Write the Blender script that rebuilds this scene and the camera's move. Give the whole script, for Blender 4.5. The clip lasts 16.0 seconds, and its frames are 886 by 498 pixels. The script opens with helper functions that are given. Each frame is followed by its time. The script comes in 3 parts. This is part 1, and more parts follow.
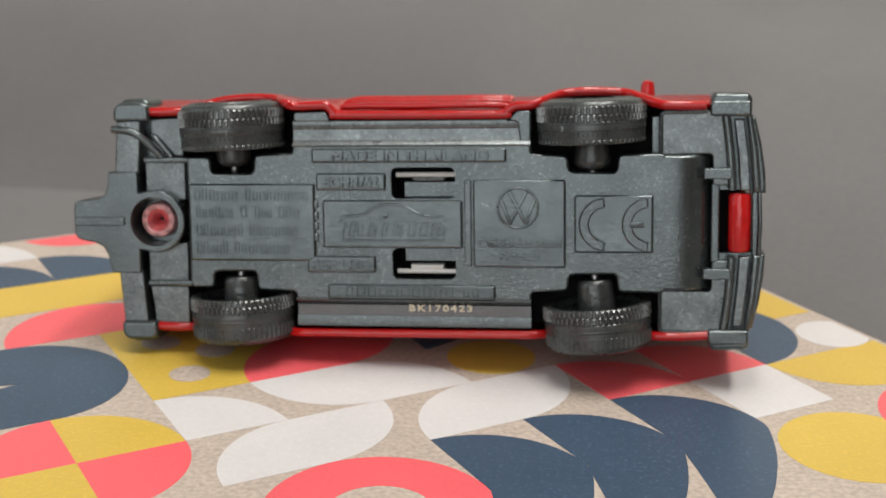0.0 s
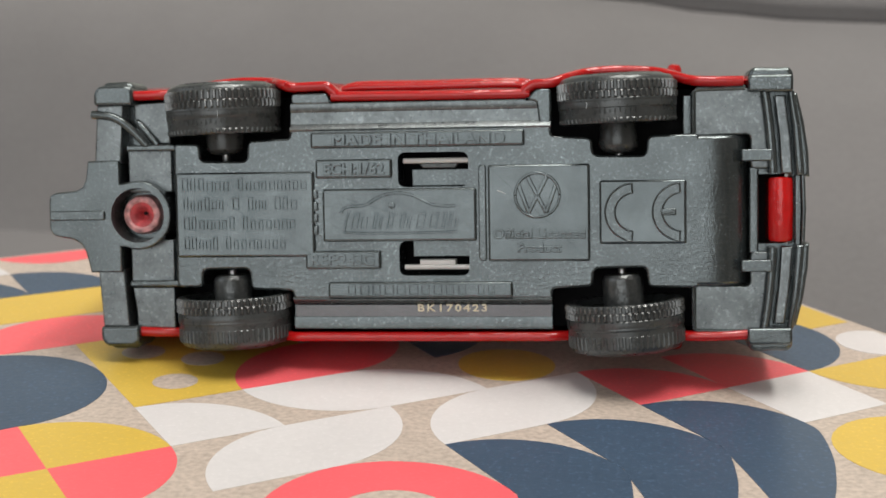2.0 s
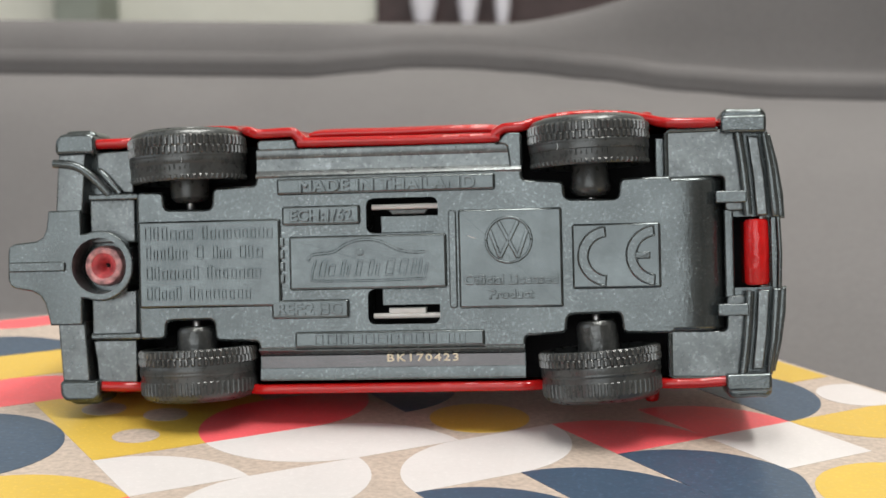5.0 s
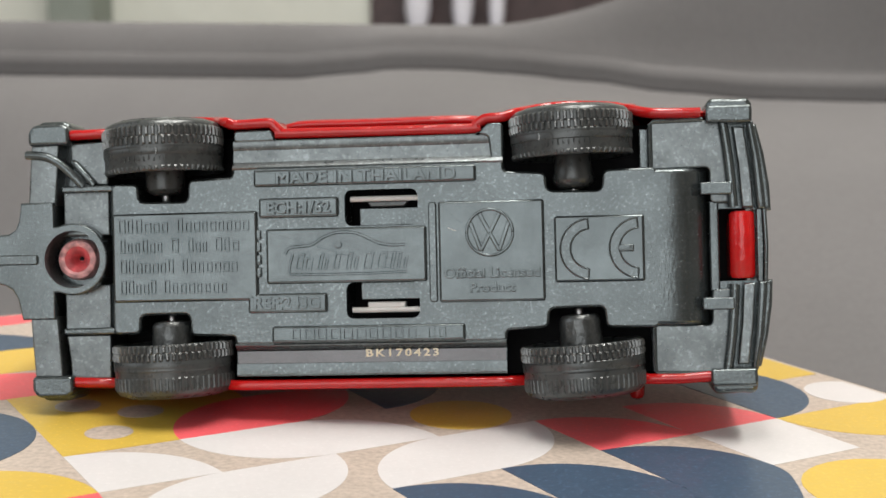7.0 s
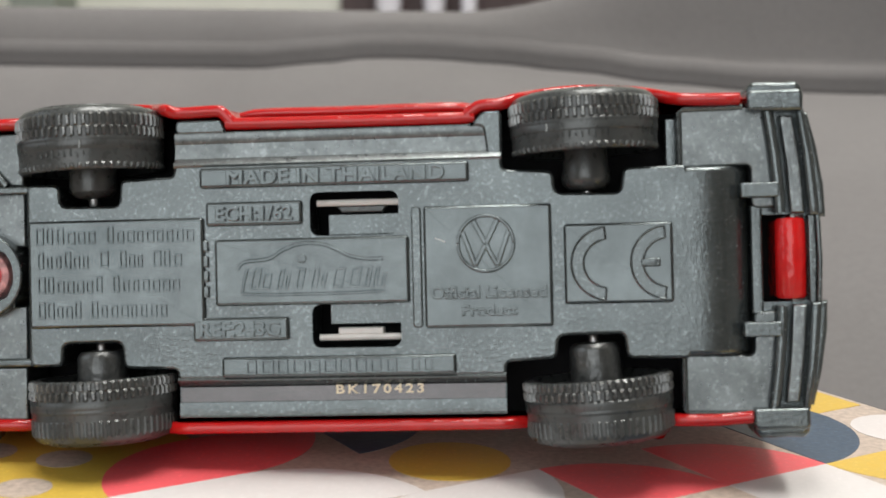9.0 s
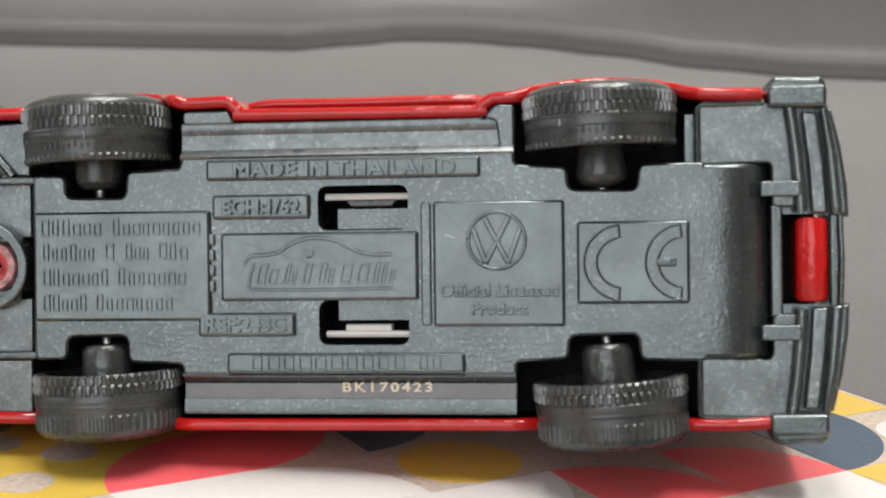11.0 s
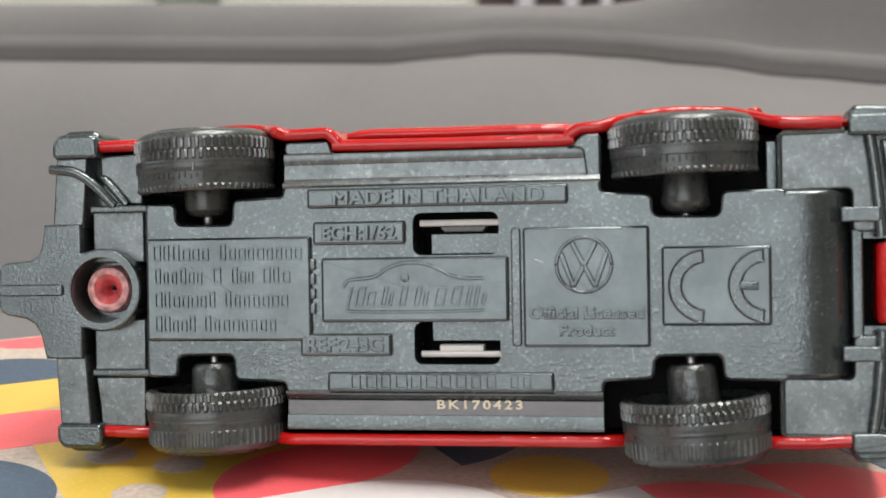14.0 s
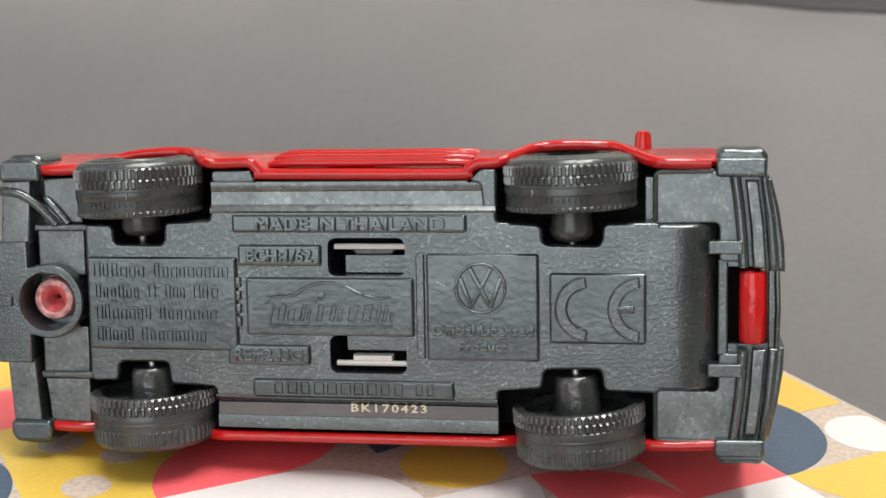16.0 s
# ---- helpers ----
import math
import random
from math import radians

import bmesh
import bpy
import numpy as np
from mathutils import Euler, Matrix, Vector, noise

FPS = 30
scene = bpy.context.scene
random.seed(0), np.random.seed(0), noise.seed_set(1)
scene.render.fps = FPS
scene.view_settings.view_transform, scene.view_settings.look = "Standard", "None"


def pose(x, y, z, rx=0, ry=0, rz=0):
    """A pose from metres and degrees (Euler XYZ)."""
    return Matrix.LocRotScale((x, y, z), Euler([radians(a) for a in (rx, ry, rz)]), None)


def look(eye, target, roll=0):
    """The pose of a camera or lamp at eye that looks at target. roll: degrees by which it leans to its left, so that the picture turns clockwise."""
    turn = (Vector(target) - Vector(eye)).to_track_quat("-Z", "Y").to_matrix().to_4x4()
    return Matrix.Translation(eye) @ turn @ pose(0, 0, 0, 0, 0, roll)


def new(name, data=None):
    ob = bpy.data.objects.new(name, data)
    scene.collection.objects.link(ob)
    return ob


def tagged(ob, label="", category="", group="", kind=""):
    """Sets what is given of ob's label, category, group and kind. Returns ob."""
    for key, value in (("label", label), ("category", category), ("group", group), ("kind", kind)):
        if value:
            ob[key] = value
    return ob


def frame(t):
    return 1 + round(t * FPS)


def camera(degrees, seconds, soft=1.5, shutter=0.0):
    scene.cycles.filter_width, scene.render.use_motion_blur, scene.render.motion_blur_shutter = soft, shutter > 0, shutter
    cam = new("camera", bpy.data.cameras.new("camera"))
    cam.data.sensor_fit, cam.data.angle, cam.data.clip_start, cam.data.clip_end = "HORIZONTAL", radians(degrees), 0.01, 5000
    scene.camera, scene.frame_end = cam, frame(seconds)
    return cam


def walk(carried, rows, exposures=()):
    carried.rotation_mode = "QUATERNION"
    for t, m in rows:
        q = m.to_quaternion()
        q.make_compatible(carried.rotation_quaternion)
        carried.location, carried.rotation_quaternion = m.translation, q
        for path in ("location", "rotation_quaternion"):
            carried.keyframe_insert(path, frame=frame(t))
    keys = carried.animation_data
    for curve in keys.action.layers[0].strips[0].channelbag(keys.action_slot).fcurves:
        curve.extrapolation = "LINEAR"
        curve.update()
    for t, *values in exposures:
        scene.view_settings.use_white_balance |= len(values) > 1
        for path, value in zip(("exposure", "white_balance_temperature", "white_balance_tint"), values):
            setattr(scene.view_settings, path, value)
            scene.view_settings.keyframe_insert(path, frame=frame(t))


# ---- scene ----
FOV = 36.03
PATH = [
    (0, 0.02283, -0.13985, 0.05881, 72.310, -0.654, 7.944),
    (0.5, 0.01996, -0.13707, 0.05697, 72.447, -0.381, 8.424),
    (1, 0.01940, -0.13534, 0.05491, 73.040, -0.239, 8.260),
    (1.5, 0.01904, -0.13283, 0.05114, 74.275, -0.428, 7.806),
    (2, 0.01868, -0.13026, 0.04580, 75.979, -0.678, 7.187),
    (2.5, 0.01900, -0.12953, 0.04344, 77.724, -0.664, 6.748),
    (3, 0.01960, -0.12988, 0.04257, 79.129, -0.605, 6.600),
    (5.3, 0.01915, -0.12749, 0.03901, 80.545, -0.453, 6.117),
    (5.5, 0.02031, -0.12692, 0.03858, 80.685, -0.372, 6.155),
    (6, 0.02087, -0.12624, 0.03830, 80.766, -0.383, 5.816),
    (6.5, 0.02075, -0.12598, 0.03810, 80.725, -0.402, 5.812),
    (7, 0.02040, -0.12588, 0.03768, 80.782, -0.506, 5.951),
    (7.5, 0.02068, -0.12678, 0.03810, 80.857, -0.529, 5.991),
    (8, 0.02003, -0.12704, 0.03829, 80.918, -0.537, 5.686),
    (8.3, 0.02002, -0.12687, 0.03828, 80.911, -0.537, 5.684),
    (8.4, 0.01963, -0.12227, 0.03800, 80.715, -0.533, 5.616),
    (8.5, 0.01889, -0.11342, 0.03747, 80.339, -0.526, 5.485),
    (8.7, 0.01681, -0.10549, 0.03544, 80.697, -0.616, 4.651),
    (11, 0.01942, -0.10091, 0.03636, 79.775, -0.959, 6.751),
    (11.5, 0.01952, -0.10169, 0.03671, 79.624, -0.937, 7.244),
    (12, 0.01884, -0.10207, 0.03680, 79.580, -0.810, 8.037),
    (12.5, 0.01850, -0.10318, 0.03692, 79.693, -0.550, 9.069),
    (13, 0.01867, -0.10477, 0.03813, 79.635, -0.190, 10.298),
    (13.5, 0.01927, -0.10605, 0.03923, 79.702, 0.061, 11.005),
    (14, 0.02007, -0.10520, 0.03916, 79.702, -0.059, 10.502),
    (14.5, 0.02289, -0.10419, 0.03935, 79.488, -0.406, 9.145),
    (15, 0.02393, -0.10396, 0.03926, 78.445, -0.637, 8.102),
    (15.5, 0.02611, -0.10674, 0.04828, 75.618, -0.379, 8.686),
    (16, 0.02693, -0.11220, 0.05617, 73.387, -0.233, 9.395),
]
cam = camera(FOV, 16.0)
cam.data.dof.use_dof = True
cam.data.dof.focus_distance = 0.123
cam.data.dof.aperture_fstop = 56.0
EXPOSURE = ((0, -0.24), (1.0, -0.28), (1.5, -0.28), (2.0, -0.18), (2.5, -0.06), (3.0, 0.06), (5.5, 0.04), (8.0, 0.05), (8.7, 0.08), (11.0, 0.18), (12.5, 0.22), (14.0, 0.25), (15.0, 0.25), (15.5, 0.22), (16.0, 0.2))
walk(cam, [(r[0], pose(*r[1:])) for r in PATH], EXPOSURE)

# ---- light ----
world = bpy.data.worlds.new("world")
scene.world = world
world.use_nodes = True
wn = world.node_tree.nodes
wn["Background"].inputs[0].default_value = (0.8, 0.86, 0.95, 1)
wn["Background"].inputs[1].default_value = 0.6


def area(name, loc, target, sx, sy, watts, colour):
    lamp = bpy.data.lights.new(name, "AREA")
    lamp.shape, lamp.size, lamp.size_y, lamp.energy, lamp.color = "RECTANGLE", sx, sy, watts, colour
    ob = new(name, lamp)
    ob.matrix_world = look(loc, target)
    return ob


area("window_light_west", (-1.56, -0.35, 0.85), (0, -0.35, 0.3), 1.5, 1.2, 4.5, (0.93, 0.97, 1.0))
area("window_light_south", (-0.36, -1.76, 0.86), (-0.36, 0, 0.86), 1.52, 1.7, 15.5, (0.99, 0.985, 0.96))
# Unseen lamps added overhead for the upward-facing edges, the right one stronger.
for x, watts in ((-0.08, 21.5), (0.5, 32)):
    area("added_overhead_light", (x, -0.02, 1.84), (x, -0.02, 0), 0.26, 1.3, watts, (1.0, 0.957, 0.9))


# ---- materials ----
def material(name, base, rough=0.5, metal=0.0, grain=0.0, grain_size=1.0, bump=0.0, bump_size=1.0, spread=None, coat=0.0,
             noise_detail=4.0, large=0.0, large_size=20.0, flecks=0.0, fleck_size=0.3):
    """Sizes in millimetres. grain and large: strengths of two scales of tone variation."""
    m = bpy.data.materials.new(name)
    m.use_nodes = True
    nt = m.node_tree
    b = nt.nodes["Principled BSDF"]
    b.inputs["Roughness"].default_value, b.inputs["Metallic"].default_value = rough, metal
    b.inputs["Coat Weight"].default_value = coat
    b.inputs["Coat Roughness"].default_value = 0.12
    geo = nt.nodes.new("ShaderNodeTexCoord")
    out = None

    def noise_node(size, detail):
        n = nt.nodes.new("ShaderNodeTexNoise")
        n.inputs["Scale"].default_value = 1000.0 / size
        n.inputs["Detail"].default_value = detail
        nt.links.new(geo.outputs["Object"], n.inputs["Vector"])
        return n

    col = nt.nodes.new("ShaderNodeRGB")
    col.outputs[0].default_value = (*base, 1)
    out = col.outputs[0]
    for amount, size in ((grain, grain_size), (large, large_size)):
        if amount:
            n = noise_node(size, noise_detail)
            ramp = nt.nodes.new("ShaderNodeMapRange")
            ramp.inputs["From Min"].default_value, ramp.inputs["From Max"].default_value = 0.25, 0.75
            ramp.inputs["To Min"].default_value, ramp.inputs["To Max"].default_value = 1 - amount, 1 + amount
            nt.links.new(n.outputs["Fac"], ramp.inputs["Value"])
            mul = nt.nodes.new("ShaderNodeVectorMath")
            mul.operation = "SCALE"
            nt.links.new(out, mul.inputs[0])
            nt.links.new(ramp.outputs[0], mul.inputs["Scale"])
            out = mul.outputs[0]
            if spread and amount == grain:
                rr = nt.nodes.new("ShaderNodeMapRange")
                rr.inputs["To Min"].default_value, rr.inputs["To Max"].default_value = spread
                nt.links.new(n.outputs["Fac"], rr.inputs["Value"])
                nt.links.new(rr.outputs[0], b.inputs["Roughness"])
    if flecks:
        n = noise_node(fleck_size, 1.0)
        ramp = nt.nodes.new("ShaderNodeMapRange")
        ramp.inputs["From Min"].default_value, ramp.inputs["From Max"].default_value = 0.58, 0.72
        ramp.inputs["To Min"].default_value, ramp.inputs["To Max"].default_value = 1.0, 1.0 + flecks
        nt.links.new(n.outputs["Fac"], ramp.inputs["Value"])
        mul = nt.nodes.new("ShaderNodeVectorMath")
        mul.operation = "SCALE"
        nt.links.new(out, mul.inputs[0])
        nt.links.new(ramp.outputs[0], mul.inputs["Scale"])
        out = mul.outputs[0]
    nt.links.new(out, b.inputs["Base Color"])
    if bump:
        n = noise_node(bump_size, 3)
        bp = nt.nodes.new("ShaderNodeBump")
        bp.inputs["Strength"].default_value = bump
        bp.inputs["Distance"].default_value = bump_size * 0.0004
        nt.links.new(n.outputs["Fac"], bp.inputs["Height"])
        nt.links.new(bp.outputs[0], b.inputs["Normal"])
    return m


CHASSIS = material("satin_grey_chassis", (0.107, 0.123, 0.126), 0.24, 0.85, grain=0.18, grain_size=0.25, bump=0.26, bump_size=0.27, flecks=0.5, fleck_size=0.27, large=0.16, large_size=4, spread=(0.15, 0.33))
PANEL = material("smooth_grey_chassis", (0.102, 0.118, 0.121), 0.2, 0.85, flecks=0.08, fleck_size=0.4, grain=0.1, grain_size=0.7, bump=0.09, bump_size=0.6, large=0.2, large_size=4, spread=(0.12, 0.28))
CAST = material("rough_cast_grey", (0.135, 0.15, 0.153), 0.25, 0.84, grain=0.25, grain_size=0.6, bump=0.14, bump_size=0.4, flecks=0.5, fleck_size=0.35, large=0.2, large_size=3)
SCUFF = material("scuffed_satin_grey", (0.136, 0.152, 0.155), 0.28, 0.82, grain=0.2, grain_size=0.5, bump=0.07, bump_size=0.35, flecks=0.45, fleck_size=0.4, large=0.28, large_size=2.5, spread=(0.2, 0.42))
# Near-black colour that stands for the shade inside wells, slots and pits.
DARK = material("cavity_shade_black", (0.014, 0.014, 0.015), 0.6, 0, grain=0.2, grain_size=1)
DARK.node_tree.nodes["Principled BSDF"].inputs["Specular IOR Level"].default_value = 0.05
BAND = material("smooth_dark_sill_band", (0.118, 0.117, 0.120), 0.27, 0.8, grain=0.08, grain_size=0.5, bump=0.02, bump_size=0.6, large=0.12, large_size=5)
TYRE = material("dark_grey_tyre_plastic", (0.066, 0.072, 0.072), 0.28, 0.45, grain=0.12, grain_size=0.6, bump=0.10, bump_size=0.3, large=0.2, large_size=4, spread=(0.2, 0.38))
# Worn tyre plastic, lightened and more metallic to put glints on the tread blocks.
TREAD = material("worn_tread_glint_plastic", (0.14, 0.146, 0.145), 0.24, 0.72, grain=0.3, grain_size=0.5, bump=0.1, bump_size=0.3, large=0.2, large_size=4)
HUB = material("scuffed_grey_hub_plastic", (0.09, 0.096, 0.096), 0.28, 0.65, grain=0.3, grain_size=0.5, bump=0.45, bump_size=0.7, large=0.25, large_size=2.5)
RED = material("glossy_red_paint", (0.38, 0.0065, 0.0065), 0.14, 0.0, grain=0.1, grain_size=1.5, bump=0.16, bump_size=1.3, coat=0.0)
RED_BLOCK = material("bright_red_plastic", (0.46, 0.008, 0.008), 0.17, 0.0, grain=0.1, grain_size=0.8, bump=0.35, bump_size=0.8)
STEEL = material("bright_axle_steel", (0.4, 0.4, 0.4), 0.38, 1.0, grain=0.1, grain_size=0.4)
TAB = material("pale_grey_plastic", (0.62, 0.62, 0.60), 0.5, 0, grain=0.06, grain_size=0.8)
RIVET = material("worn_red_rivet", (0.56, 0.075, 0.085), 0.35, 0.0, grain=0.5, grain_size=0.9, bump=0.7, bump_size=0.5)
RIVET_RIM = material("worn_pale_rivet_rim", (0.70, 0.36, 0.36), 0.3, 0.1, grain=0.6, grain_size=0.8, bump=0.9, bump_size=0.5)
GOLD = material("pale_gold_print", (0.66, 0.58, 0.42), 0.45, 0.2, grain=0.1, grain_size=0.4)
KRAFT = material("speckled_kraft_card", (0.415, 0.348, 0.295), 0.42, 0, grain=0.26, grain_size=0.6, bump=0.06, bump_size=0.8, large=0.07, large_size=7, noise_detail=8)
P_PINK = material("coral_print", (0.72, 0.105, 0.12), 0.33, 0, grain=0.05, grain_size=0.7, bump=0.05, bump_size=0.5, flecks=0.14, fleck_size=0.45, spread=(0.24, 0.46), large=0.07, large_size=15)
P_YEL = material("mustard_print", (0.54, 0.37, 0.062), 0.33, 0, grain=0.05, grain_size=0.7, bump=0.05, bump_size=0.5, flecks=0.14, fleck_size=0.45, spread=(0.24, 0.46), large=0.07, large_size=15)
P_NAVY = material("slate_blue_print", (0.040, 0.066, 0.106), 0.33, 0, grain=0.08, grain_size=0.7, bump=0.05, bump_size=0.5, flecks=0.5, fleck_size=0.45, spread=(0.24, 0.46), large=0.1, large_size=15)
P_WHITE = material("off_white_print", (0.56, 0.54, 0.535), 0.33, 0, grain=0.04, grain_size=0.7, bump=0.05, bump_size=0.5, flecks=0.06, fleck_size=0.45, spread=(0.24, 0.46), large=0.07, large_size=15)
FABRIC = material("grey_woven_upholstery", (0.136, 0.131, 0.130), 0.9, 0, grain=0.05, grain_size=1.2, bump=0.14, bump_size=1.0, large=0.10, large_size=45)
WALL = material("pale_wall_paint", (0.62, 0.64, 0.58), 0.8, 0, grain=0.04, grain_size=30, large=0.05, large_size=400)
# Darkened copy of the wall paint, for unseen walls that should bounce little light.
WALL_SHADE = material("dimmed_unseen_wall_paint", (0.27, 0.255, 0.24), 0.8, 0, grain=0.04, grain_size=30, large=0.05, large_size=400)
CEIL = material("white_ceiling_paint", (0.8, 0.8, 0.78), 0.85, 0, grain=0.03, grain_size=40, large=0.03, large_size=500)
FLOOR = material("brown_wood_floor", (0.22, 0.15, 0.10), 0.5, 0, grain=0.2, grain_size=20, large=0.2, large_size=150)
WOOD = material("dark_stained_wood", (0.055, 0.035, 0.035), 0.5, 0, grain=0.3, grain_size=8)
CERAMIC = material("pale_glazed_ceramic", (0.72, 0.72, 0.78), 0.25, 0, grain=0.05, grain_size=10)
POST = material("grey_green_paint", (0.22, 0.25, 0.22), 0.6, 0, grain=0.1, grain_size=20)

MM = 0.001


# ---- mesh tools (millimetres; x along the car, y away from its underside, v across it) ----
def part(name, bm, mat, parent=None, label="", smooth=True, kind="", scale=MM):
    bmesh.ops.remove_doubles(bm, verts=bm.verts, dist=1e-5)
    bmesh.ops.recalc_face_normals(bm, faces=bm.faces)
    for vert in bm.verts:
        vert.co *= scale
    me = bpy.data.meshes.new(name)
    bm.to_mesh(me)
    bm.free()
    me.materials.append(mat)
    if smooth:
        for poly in me.polygons:
            poly.use_smooth = True
        me.set_sharp_from_angle(angle=radians(38))
    ob = new(name, me)
    if smooth:
        even = ob.modifiers.new("even_normals", "WEIGHTED_NORMAL")
        even.keep_sharp = True
    if parent:
        ob.parent = parent
    return tagged(ob, label, kind=kind)


def offset(pts, d):
    """A closed outline moved inwards by d."""
    n, area2 = len(pts), 0
    for a, b in zip(pts, pts[1:] + pts[:1]):
        area2 += a[0] * b[1] - b[0] * a[1]
    s, out = (1 if area2 > 0 else -1), []
    for k in range(n):
        p0, p1, p2 = Vector(pts[k - 1]), Vector(pts[k]), Vector(pts[(k + 1) % n])
        d1, d2 = (p1 - p0).normalized(), (p2 - p1).normalized()
        n1, n2 = Vector((-d1.y, d1.x)) * s, Vector((-d2.y, d2.x)) * s
        m = n1 + n2
        m = m / max(0.35, m.dot(n1)) if m.length > 1e-6 else n1
        out.append(tuple(p1 + m * d))
    return out


def fillet(pts, r=0.35, n=3):
    """An outline with its corners rounded."""
    out, m = [], len(pts)
    for k in range(m):
        a, b, c = Vector(pts[k - 1]), Vector(pts[k]), Vector(pts[(k + 1) % m])
        d = min(r, (a - b).length * 0.42, (c - b).length * 0.42)
        p, q = b + (a - b).normalized() * d, b + (c - b).normalized() * d
        for j in range(n + 1):
            t = j / n
            out.append(tuple((1 - t) ** 2 * p + 2 * t * (1 - t) * b + t * t * q))
    return out


def slab(bm, pts, near, far, bev=0.15):
    """A plate with the outline pts (x, v), its face at depth near with a bevelled rim, down to depth far."""
    rings = [(offset(pts, bev * (1 - math.sin(a))), near + bev * (1 - math.cos(a))) for a in (0, 0.39, 0.79, 1.18)] if bev else [(pts, near)]
    rings += [(pts, near + bev), (pts, far)] if bev else [(pts, far)]
    loops = [[bm.verts.new((x, y, v)) for x, v in ring] for ring, y in rings]
    n = len(pts)
    for a, b in zip(loops, loops[1:]):
        for k in range(n):
            bm.faces.new((a[k], a[(k + 1) % n], b[(k + 1) % n], b[k]))
    bm.faces.new(loops[0])
    bm.faces.new(loops[-1])
    return bm


def rect(x0, x1, v0, v1, r=0.0, n=4):
    if x0 > x1:
        x0, x1 = x1, x0
    if v0 > v1:
        v0, v1 = v1, v0
    if not r:
        return [(x0, v0), (x1, v0), (x1, v1), (x0, v1)]
    out = []
    for cx, cv, a in ((x1 - r, v0 + r, -90), (x1 - r, v1 - r, 0), (x0 + r, v1 - r, 90), (x0 + r, v0 + r, 180)):
        out += [(cx + r * math.cos(radians(a + 90 * k / n)), cv + r * math.sin(radians(a + 90 * k / n))) for k in range(n + 1)]
    return out


def ring_pts(cx, cv, r, n=40, a0=0.0, a1=360.0):
    full = abs(a1 - a0) >= 359.9
    return [(cx + r * math.cos(radians(a0 + (a1 - a0) * k / n)), cv + r * math.sin(radians(a0 + (a1 - a0) * k / n))) for k in range(n if full else n + 1)]


def arc_band(cx, cv, r0, r1, a0, a1, n=20):
    return ring_pts(cx, cv, r1, n, a0, a1) + ring_pts(cx, cv, r0, n, a0, a1)[::-1]


def tube(bm, path, r, n=8, flat=1.0):
    """A round bar along the points (x, y, v), closed at its ends."""
    loops = []
    for k, p in enumerate(path):
        p = Vector(p)
        t = (Vector(path[min(k + 1, len(path) - 1)]) - Vector(path[max(k - 1, 0)])).normalized()
        side = t.cross(Vector((0, 1, 0)))
        side = side.normalized() if side.length > 1e-4 else Vector((1, 0, 0))
        up = side.cross(t)
        loops.append([bm.verts.new(p + r * (math.cos(2 * math.pi * j / n) * side + flat * math.sin(2 * math.pi * j / n) * up)) for j in range(n)])
    for a, b in zip(loops, loops[1:]):
        for j in range(n):
            bm.faces.new((a[j], a[(j + 1) % n], b[(j + 1) % n], b[j]))
    bm.faces.new(loops[0])
    bm.faces.new(loops[-1])
    return bm


def lathe(bm, profile, centre, axis="v", n=48):
    """Turns (radius, height) pairs round an axis through centre."""
    loops = []
    for r, h in profile:
        loop = []
        for k in range(n):
            c, s = r * math.cos(2 * math.pi * k / n), r * math.sin(2 * math.pi * k / n)
            co = {"v": (c, s, h), "y": (c, h, s), "x": (h, c, s)}[axis]
            loop.append(bm.verts.new(Vector(centre) + Vector(co)))
        loops.append(loop)
    for a, b in zip(loops, loops[1:]):
        for k in range(n):
            bm.faces.new((a[k], a[(k + 1) % n], b[(k + 1) % n], b[k]))
    bm.faces.new(loops[0])
    bm.faces.new(loops[-1])
    return bm


def block(bm, x0, x1, y0, y1, v0, v1, bev=0.15):
    return slab(bm, rect(x0, x1, v0, v1), y0, y1, bev)


def smooth_path(pts, n=6):
    """A finer line through points by a Catmull-Rom spline."""
    out = []
    P = [Vector(p) for p in pts]
    for k in range(len(P) - 1):
        a, b, c, d = P[max(k - 1, 0)], P[k], P[k + 1], P[min(k + 2, len(P) - 1)]
        for j in range(n):
            t = j / n
            out.append(tuple(0.5 * (2 * b + (c - a) * t + (2 * a - 5 * b + 4 * c - d) * t * t + (3 * b - a - 3 * c + d) * t**3)))
    return out + [tuple(P[-1])]


def carve(bm, cutter):
    """bm with the solid of cutter taken away."""
    obs = []
    for k, m in enumerate((bm, cutter)):
        bmesh.ops.remove_doubles(m, verts=m.verts, dist=1e-5)
        bmesh.ops.recalc_face_normals(m, faces=m.faces)
        me = bpy.data.meshes.new("carving")
        m.to_mesh(me)
        m.free()
        obs.append(new("carving", me))
    mod = obs[0].modifiers.new("carve", "BOOLEAN")
    mod.operation, mod.object, mod.solver = "DIFFERENCE", obs[1], "EXACT"
    done = bpy.data.meshes.new_from_object(obs[0].evaluated_get(bpy.context.evaluated_depsgraph_get()))
    out = bmesh.new()
    out.from_mesh(done)
    for o in obs:
        old = o.data
        bpy.data.objects.remove(o)
        bpy.data.meshes.remove(old)
    bpy.data.meshes.remove(done)
    return out


